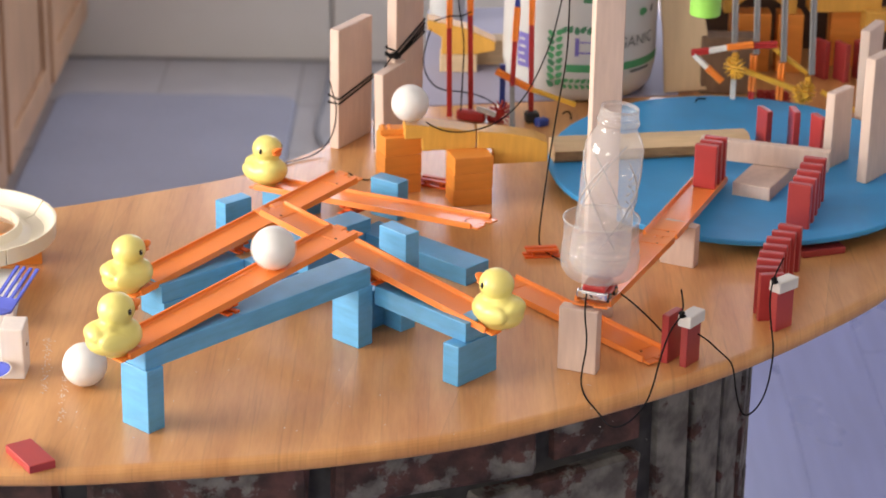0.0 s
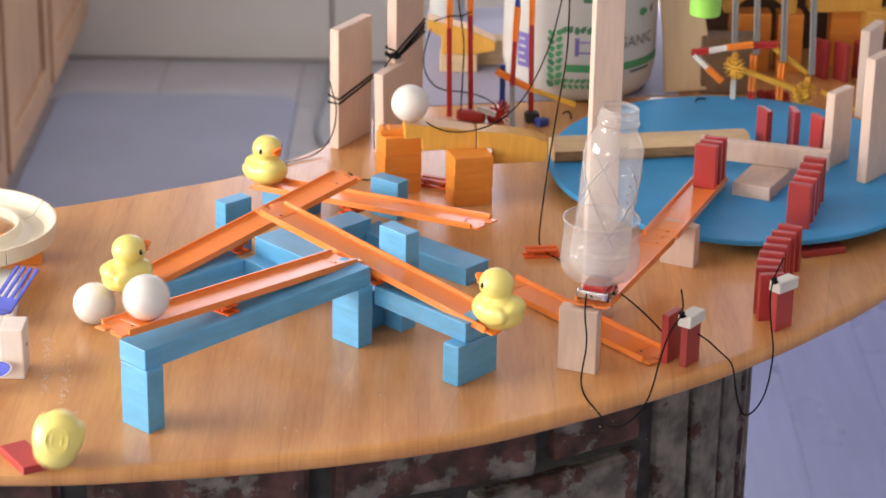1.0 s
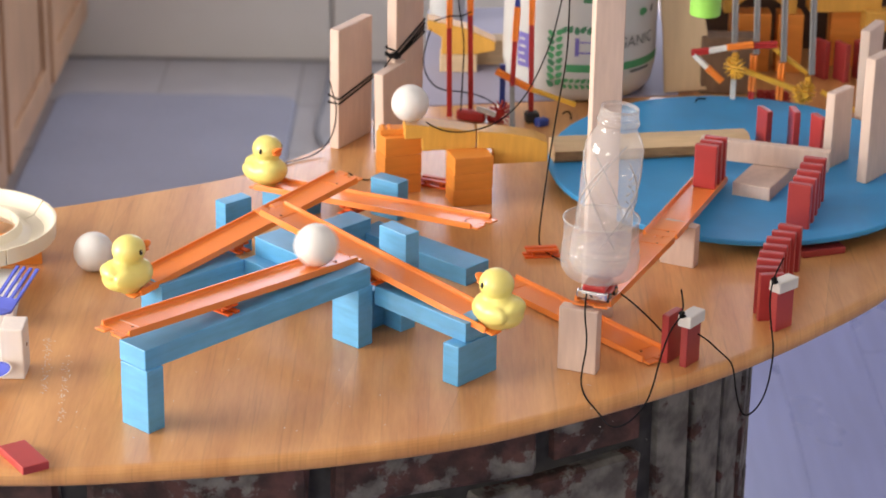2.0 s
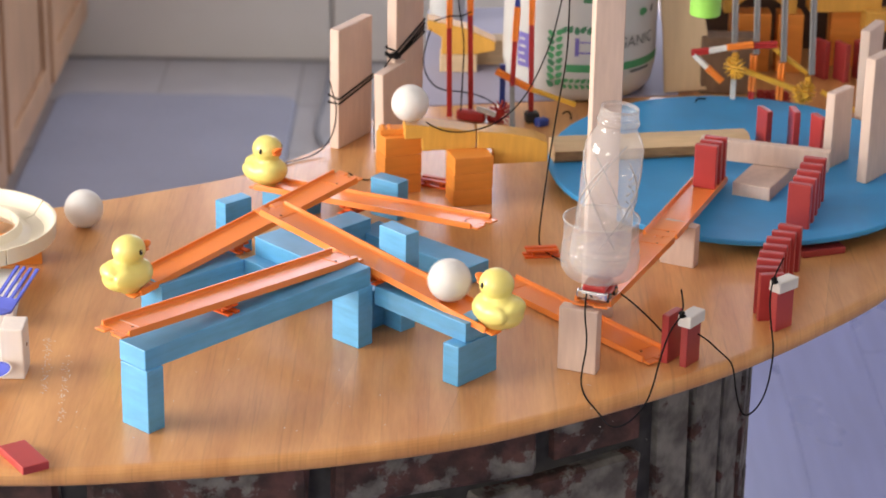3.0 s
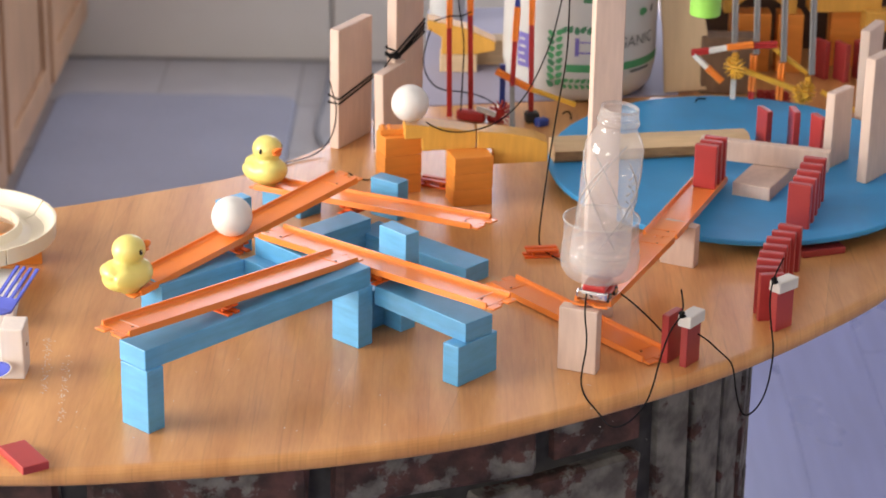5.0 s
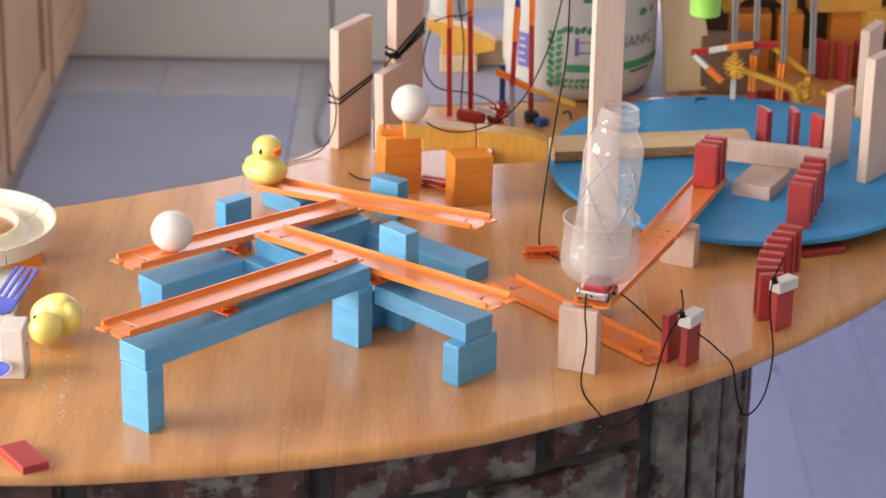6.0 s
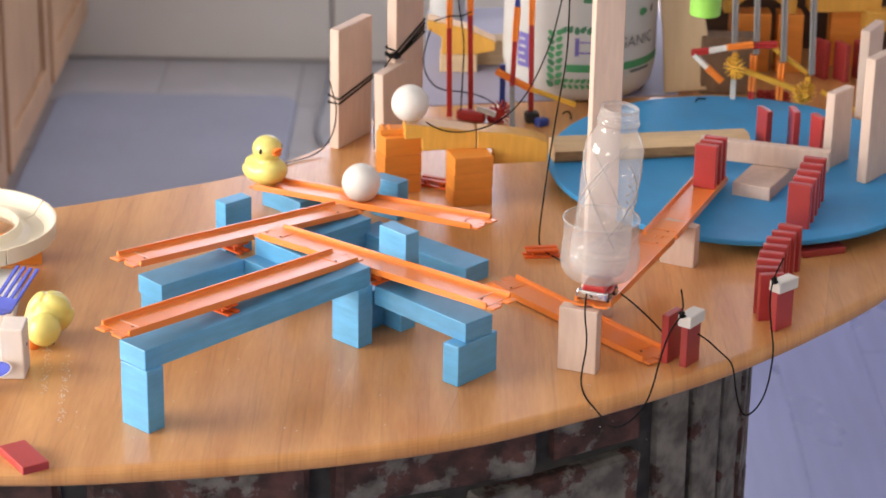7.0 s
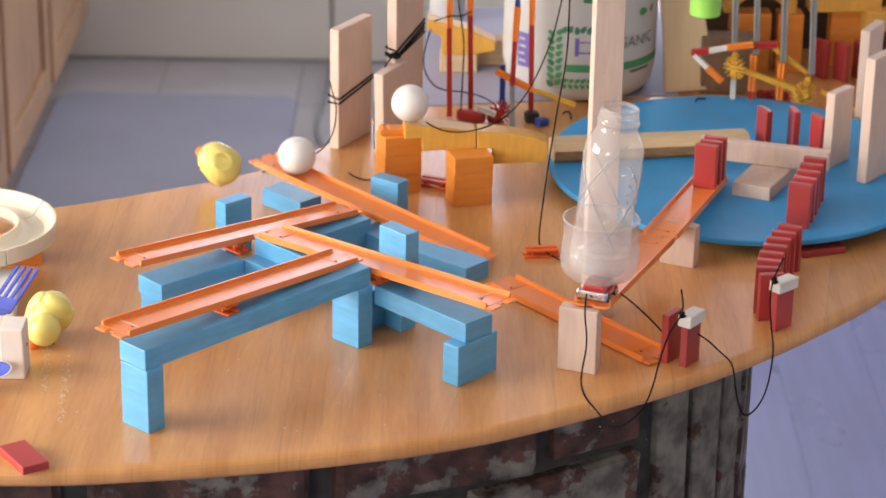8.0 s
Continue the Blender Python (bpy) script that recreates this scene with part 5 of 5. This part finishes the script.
# ---------------------------------------------------------------- threads
def threads():
    r = 0.0008
    def thread(pts, label="thin black thread tied between the things"):
        curve_thing("thread", pts, r, M_STRING, label, "thread")
    # round the two tied planks
    thread([(-0.1295, 0.288, 0.083), (-0.1255, 0.287, 0.066), (-0.1215, 0.288, 0.052), (-0.1235, 0.287, 0.026), (-0.134, 0.282, 0.006), (-0.150, 0.262, 0.0015), (-0.178, 0.240, 0.0015), (-0.20, 0.21, 0.0015)], "black thread hanging from a tied plank to the counter")
    def wrap(x, y, yaw, w, d, zs, label):
        """One turn round an upright plank; zs: heights at its four edges."""
        e = 0.0011
        loop = [(-e, -e), (w + e, -e), (w + e, d + e), (-e, d + e), (-e, -e)]
        a = radians(yaw)
        pts = [(x + u * math.cos(a) - v * math.sin(a), y + u * math.sin(a) + v * math.cos(a), z) for (u, v), z in zip(loop, (*zs, zs[0]))]
        full = []
        for p, q in zip(pts, pts[1:]):
            full += [p, tuple(0.98 * i + 0.02 * k for i, k in zip(p, q)), tuple(0.5 * i + 0.5 * k for i, k in zip(p, q)), tuple(0.02 * i + 0.98 * k for i, k in zip(p, q))]
        curve_thing("thread", full + [pts[-1]], 0.0010, M_STRING, label, "thread")
    for k, z in enumerate((0.0545, 0.0600)):
        wrap(-0.1195, 0.2921, 61, 0.0728, 0.0118, (z, 0.0655 + 0.004 * k, 0.066 + 0.004 * k, z + 0.003 * k), "black thread wound round an upright plank")
    for k, z in enumerate((0.1005, 0.1015, 0.1030, 0.1090)):
        wrap(-0.0560, 0.318, 66, 0.0728, 0.0118, (z, 0.112 + 0.005 * k, 0.112 + 0.005 * k, z + 0.003), "black thread wound round a tall plank")
    knot = bmesh.new()
    for k in range(5):
        ellipsoid(knot, (0.004 * math.sin(k * 2.1), 0.002 * math.cos(k * 3), 0.0012 * (k - 2)), (0.006, 0.0016, 0.0015), None, 2)
    kn = part("thread_knot", knot, M_STRING, smooth=True)
    kn.matrix_world = pose(-0.0600, 0.3165, 0.104)
    tagged(kn, "knot of black thread tied on a plank", "knot")
    thread([(-0.060, 0.315, 0.104), (-0.073, 0.31, 0.090), (-0.079, 0.305, 0.062), (-0.081, 0.30, 0.03), (-0.079, 0.29, 0.002)])
    thread([(-0.014, 0.376, 0.127), (0.004, 0.40, 0.128), (0.016, 0.40, 0.125), (0.028, 0.41, 0.129)])
    thread([(-0.018, 0.376, 0.118), (-0.026, 0.37, 0.095), (-0.026, 0.38, 0.065), (-0.010, 0.42, 0.030), (0.020, 0.44, 0.022), (0.048, 0.45, 0.012), (0.060, 0.45, 0.002)])
    thread([(0.012, 0.400, 0.150), (0.016, 0.400, 0.125), (0.021, 0.400, 0.092), (0.019, 0.400, 0.045), (0.018, 0.394, 0.0135)])
    thread([(0.128, 0.2, 0.24), (0.122, 0.2, 0.207), (0.112, 0.2, 0.156), (0.086, 0.19, 0.099), (0.056, 0.152, 0.0830), (0.020, 0.141, 0.0755), (-0.008, 0.140, 0.0790), (-0.020, 0.146, 0.0856)], "black thread hanging down to the yellow ramp")
    thread([(0.120, 0.0, 0.30), (0.120, 0.0, 0.266), (0.120, 0.0, 0.208), (0.111, 0.0, 0.149), (0.102, 0.0, 0.070), (0.0965, 0.0, 0.012), (0.100, -0.004, 0.0045), (0.110, -0.018, 0.0015), (0.122, -0.032, 0.0015)], "black thread hanging down to a loose connector")
    thread([(0.1300, -0.2930, 0.0780), (0.1275, -0.3020, 0.0660), (0.1315, -0.3130, 0.0400), (0.1275, -0.3150, 0.0150), (0.1260, -0.3200, 0.0015), (0.1290, -0.3500, 0.0012), (0.1400, -0.3700, -0.003), (0.1480, -0.3800, -0.012), (0.1620, -0.3800, -0.012),
            (0.1800, -0.3600, -0.004), (0.1900, -0.3300, 0.0012), (0.1990, -0.2900, 0.0120), (0.2075, -0.2850, 0.0400), (0.2180, -0.2830, 0.0540), (0.2190, -0.2800, 0.0660), (0.2160, -0.2820, 0.0790)], "black thread looping from the toy car to a domino")
    thread([(0.1560, -0.2600, 0.0700), (0.1700, -0.2600, 0.0600), (0.1860, -0.2650, 0.0470), (0.2000, -0.2660, 0.0330), (0.2060, -0.2660, 0.0250)], "black thread running from the toy car to a domino")
    thread([(0.2350, -0.2670, 0.0290), (0.2450, -0.2680, 0.0230), (0.2550, -0.2660, 0.0120), (0.2630, -0.2620, 0.0040), (0.2690, -0.2720, 0.000), (0.2720, -0.2790, -0.026), (0.2790, -0.2790, -0.049), (0.2900, -0.2760, -0.046), (0.3020, -0.2660, -0.030), (0.3090, -0.2480, 0.003),
            (0.3080, -0.2300, 0.0150), (0.3070, -0.2080, 0.0350), (0.3090, -0.2000, 0.0500), (0.3130, -0.1960, 0.0620), (0.3200, -0.1900, 0.0740)], "black thread looping between two capped dominoes")
    thread([(-0.105, 0.215, 0.0010), (-0.092, 0.192, 0.0010), (-0.075, 0.196, 0.0010), (-0.050, 0.212, 0.0010), (-0.025, 0.205, 0.0010), (-0.006, 0.190, 0.0020)], "black thread lying on the counter behind the stacks")
    thread([(0.1384, 0.427, 0.0009), (0.141, 0.433, 0.0009), (0.144, 0.437, 0.0009), (0.149, 0.426, 0.0009), (0.147, 0.408, 0.0009)], "short curl of black thread lying on the counter")
    thread([(0.293, 0.420, DISC_Z + 0.0009), (0.296, 0.433, DISC_Z + 0.0009), (0.301, 0.434, DISC_Z + 0.0009), (0.306, 0.431, DISC_Z + 0.0009)], "short curl of black thread lying on the blue board")
    for x, y, z in ((0.2185, -0.2790, 0.0530), (0.3120, -0.1950, 0.0530)):
        kb = bmesh.new()
        for k in range(4):
            ellipsoid(kb, (0.001 * math.sin(k * 2.1), 0.001 * math.cos(k * 3), 0.0015 * (k - 1.5)), (0.0028, 0.0024, 0.0018), None, 2)
        ko = part("thread_knot", kb, M_STRING, smooth=True)
        ko.matrix_world = pose(x, y, z)
        tagged(ko, "knot of black thread tied on a domino", "knot")


threads()


def crumbs():
    rnd = random.Random(12)
    bm = bmesh.new()
    for k in range(210):
        u = rnd.random()
        if k < 90:
            x, y = -0.3660 + 0.014 * u + rnd.gauss(0, 0.0022), -0.238 - 0.120 * u
        elif k < 170:
            x, y = -0.3420 + 0.012 * u + rnd.gauss(0, 0.0018), -0.275 - 0.140 * u
        else:
            x, y = rnd.uniform(-0.35, 0.2), rnd.uniform(-0.46, -0.25)
        bmesh.ops.create_icosphere(bm, subdivisions=1, radius=rnd.uniform(0.0003, 0.0007), matrix=Matrix.Translation((x, y, 0.0002)) @ Matrix.Diagonal((1.3, 1, 0.5, 1)))
    tagged(part("crumbs", bm, M_WHITECAP), "tiny pale chips and specks on the countertop", "crumbs", kind="stuff")


crumbs()


# ---------------------------------------------------------------- what moves
TILT = {"one": [(0, .0873), (.6, .0873), (.7, .075), (.8, .02), (.9, -.085), (1.0, -.078), (1.1, -.0713), (8, -.0713)],
        "two": [(0, -.1144), (3.2, -.1144), (3.3, -.106), (3.4, -.095), (3.5, -.045), (3.6, .045), (3.7, .0512), (8, .0512)],
        "three": [(0, .1241), (5.6, .1241), (5.7, .10), (5.8, .05), (5.9, -.016), (6.0, -.080), (6.1, -.0975), (8, -.0975)],
        "four": [(0, .1052), (7.6, .1052), (7.7, .096), (7.8, .08), (7.9, .004), (8, -.1129)]}


def between(rows, t):
    for (a, u), (b, v) in zip(rows, rows[1:]):
        if a <= t <= b:
            return u + (v - u) * (t - a) / (b - a)
    return rows[-1][1]


# place of the rolling ball along each track
ROLL = [("one", [(0, .065), (.1, .041), (.2, .013), (.3, -.018), (.4, -.052), (.5, -.083), (.6, -.088), (.7, -.095), (.8, -.108), (.9, -.112), (1.0, -.096), (1.1, -.083), (1.2, -.068), (1.3, -.053),
                 (1.4, -.034), (1.5, -.013), (1.6, .009), (1.7, .033), (1.85, .073), (2.0, .118)]),
        ("two", [(2.2, -.032), (2.4, -.020), (2.6, .002), (2.7, .015), (2.8, .031), (2.9, .054), (3.0, .081), (3.1, .091), (3.2, .096), (3.3, .102), (3.4, .110), (3.5, .109), (3.6, .099), (3.7, .087), (3.8, .073),
                 (3.9, .059), (4.0, .042), (4.1, .022), (4.2, .004), (4.3, -.016), (4.4, -.038), (4.5, -.062), (4.6, -.089), (4.7, -.121)]),
        ("three", [(4.9, .010), (5.0, .002), (5.2, -.030), (5.4, -.080), (5.5, -.091), (5.6, -.096), (5.7, -.103), (5.8, -.109), (5.9, -.097), (6.0, -.080), (6.1, -.061), (6.2, -.038), (6.3, -.013), (6.4, .014), (6.5, .041),
                   (6.6, .070), (6.7, .102), (6.8, .138)]),
        ("four", [(6.95, .015), (7.0, .011), (7.1, .003), (7.2, -.008), (7.3, -.024), (7.4, -.042), (7.5, -.070), (7.6, -.081), (7.7, -.089), (7.8, -.101), (7.9, -.099), (8.0, -.083)])]
RIDE = 0.0222


def motions():
    for key, ob in SEESAWS.items():
        walk(ob, [(t, track_pose(key, a)) for t, a in TILT[key]])
    rows, turn, last = [], Matrix(), None
    for key, pts in ROLL:
        for t, l in pts:
            at = (track_pose(key, between(TILT[key], t)) @ Vector((l, 0, RIDE)))
            if last is not None and (at - last).length > 1e-6:
                d = at - last
                axis = Vector((-d.y, d.x, 0))
                if axis.length > 1e-6:
                    turn = Matrix.Rotation(min(d.length / 0.02, 1.4), 4, axis.normalized()) @ turn
            last = at
            rows.append((t, Matrix.Translation(at) @ turn))
    walk(BALL, rows)
    path = [(0, -.318, -.337), (.5, -.3205, -.270), (1.0, -.328, -.200), (1.5, -.336, -.136), (2.0, -.346, -.072), (2.5, -.356, -.008), (2.8, -.362, .026), (3.0, -.372, .045), (3.2, -.389, .062), (3.5, -.418, .080), (3.8, -.455, .070),
            (4.0, -.497, .058), (4.3, -.548, .034), (4.8, -.600, -.006), (5.3, -.620, -.022), (8.0, -.622, -.024)]
    rows, turn, last = [], Matrix(), None
    for t, x, y in path:
        at = Vector((x, y, 0.02))
        if last is not None:
            d = at - last
            turn = Matrix.Rotation(min(d.length / 0.02, 1.4), 4, Vector((-d.y, d.x, 0)).normalized()) @ turn
        last = at
        rows.append((t, Matrix.Translation(at) @ turn))
    walk(BALL_TABLE, rows)
    # the falling duck nudges the lying domino
    walk(lying, [(t, Matrix.Translation((x, y, 0)) @ LYING) for t, x, y in ((0, -.3435, -.4865), (.9, -.3435, -.4865), (1.0, -.3480, -.4890), (1.1, -.3485, -.4890), (8, -.3485, -.4890))])

    # ducks ride their track's end, then tumble off
    def on(key, t, l, facing):
        return track_pose(key, between(TILT[key], t)) @ pose(l, 0, 0.0022, 0, 0, facing)

    def tumble(x, y, z, forward, upward):
        """A duck with its middle at x, y, z, its beak and its crown towards the two directions."""
        f = Vector(forward).normalized()
        u = Vector(upward)
        u = (u - f * u.dot(f)).normalized()
        m = Matrix((f, u.cross(f), u)).transposed().to_4x4()
        return Matrix.Translation((x, y, z)) @ m @ Matrix.Translation((0, 0, -0.022))

    def backward(x, y, z, way, degrees):
        """Tumbled backwards by degrees from facing along way."""
        a, w = radians(degrees), Vector((*way, 0)).normalized()
        up = Vector((0, 0, 1))
        return tumble(x, y, z, w * math.cos(a) + up * math.sin(a), up * math.cos(a) - w * math.sin(a))

    def spin(x, y, z, way, degrees):
        """Turning in the upright plane that faces the camera, from looking along way (1: +x, -1: -x), beak over tail."""
        a, side, up = radians(degrees), Vector((way, 0, 0)), Vector((0, 0.377, 0.926))
        return tumble(x, y, z, side * math.cos(a) + up * math.sin(a), up * math.cos(a) - side * math.sin(a))

    one, two = (0.866, 0.5), (-0.741, 0.672)
    walk(DUCKS["one"], [(0, on("one", 0, -.131, -20)), (.5, on("one", .5, -.131, -20)), (.6, on("one", .6, -.136, -20)),
                        (.7, backward(-0.284, -0.435, 0.097, one, 14)), (.8, spin(-0.295, -0.450, 0.075, 1, 88)), (.9, spin(-0.308, -0.478, 0.034, 1, 165)), (1.0, tumble(-0.318, -0.500, 0.026, (-0.2, -0.44, -0.89), (-0.13, 0.89, -0.44))),
                        (1.1, tumble(-0.303, -0.555, 0.004, (-0.2, 0.35, -0.9), (0.1, 0.9, 0.35))), (1.2, backward(-0.290, -0.60, -0.09, one, 330)), (1.3, backward(-0.28, -0.63, -0.25, one, 400)), (1.4, backward(-0.275, -0.66, -0.50, one, 470)),
                        (1.5, backward(-0.27, -0.69, -0.79, one, 545)), (1.6, backward(-0.27, -0.71, FLOOR + 0.022, one, 615)), (1.7, backward(-0.27, -0.71, FLOOR + 0.022, one, 630)), (8, backward(-0.27, -0.71, FLOOR + 0.022, one, 630))])
    walk(DUCKS["two"], [(0, on("two", 0, .140, 188)), (3.1, on("two", 3.1, .140, 188)), (3.2, on("two", 3.2, .141, 188)), (3.3, spin(0.056, -0.317, 0.066, -1, 26)),
                        (3.4, spin(0.074, -0.345, 0.034, -1, 88)), (3.5, spin(0.091, -0.360, 0.027, -1, 122)), (3.55, spin(0.097, -0.400, 0.016, -1, 190)), (3.6, spin(0.102, -0.430, 0.006, -1, 262)),
                        (3.7, backward(0.115, -0.49, -0.07, two, 330)), (3.8, backward(0.125, -0.54, -0.20, two, 400)), (3.9, backward(0.135, -0.58, -0.40, two, 470)), (4.0, backward(0.142, -0.62, -0.66, two, 540)),
                        (4.1, backward(0.15, -0.66, FLOOR + 0.022, two, 610)), (4.2, backward(0.15, -0.68, FLOOR + 0.022, two, 630)), (8, backward(0.15, -0.68, FLOOR + 0.022, two, 630))])
    rest = tumble(-0.3660, -0.2420, 0.0225, (-0.55, -0.05, -0.8), (0.12, -0.98, 0.0))
    walk(DUCKS["three"], [(0, on("three", 0, -.133, -18)), (5.5, on("three", 5.5, -.133, -18)), (5.6, on("three", 5.6, -.137, -18)), (5.7, tumble(-0.318, -0.220, 0.054, (0.47, 0.52, 0.7), (-0.47, -0.52, 0.7))),
                          (5.8, tumble(-0.330, -0.240, 0.038, (-0.65, 0.10, 0.70), (-0.6, -0.65, -0.4))), (5.9, tumble(-0.346, -0.240, 0.024, (-0.80, 0.5, 0.2), (-0.55, -0.8, 0.0))),
                          (6.0, tumble(-0.359, -0.242, 0.0225, (-0.95, 0.1, -0.25), (-0.1, -0.97, -0.1))), (6.1, rest), (8, rest)])
    walk(DUCKS["four"], [(0, on("four", 0, -.122, -8)), (7.5, on("four", 7.5, -.122, -8)), (7.6, on("four", 7.6, -.125, -8)), (7.7, on("four", 7.7, -.136, -8)), (7.8, tumble(-0.214, 0.126, 0.044, (0.45, -0.80, 0.35), (-0.45, 0.1, 0.9))),
                         (7.9, tumble(-0.227, 0.142, 0.037, (-0.25, -0.15, 0.95), (-0.80, 0.55, 0.0))), (8.0, tumble(-0.243, 0.158, 0.0310, (-0.7, 0.1, 0.65), (-0.38, 0.86, -0.30)))])


motions()
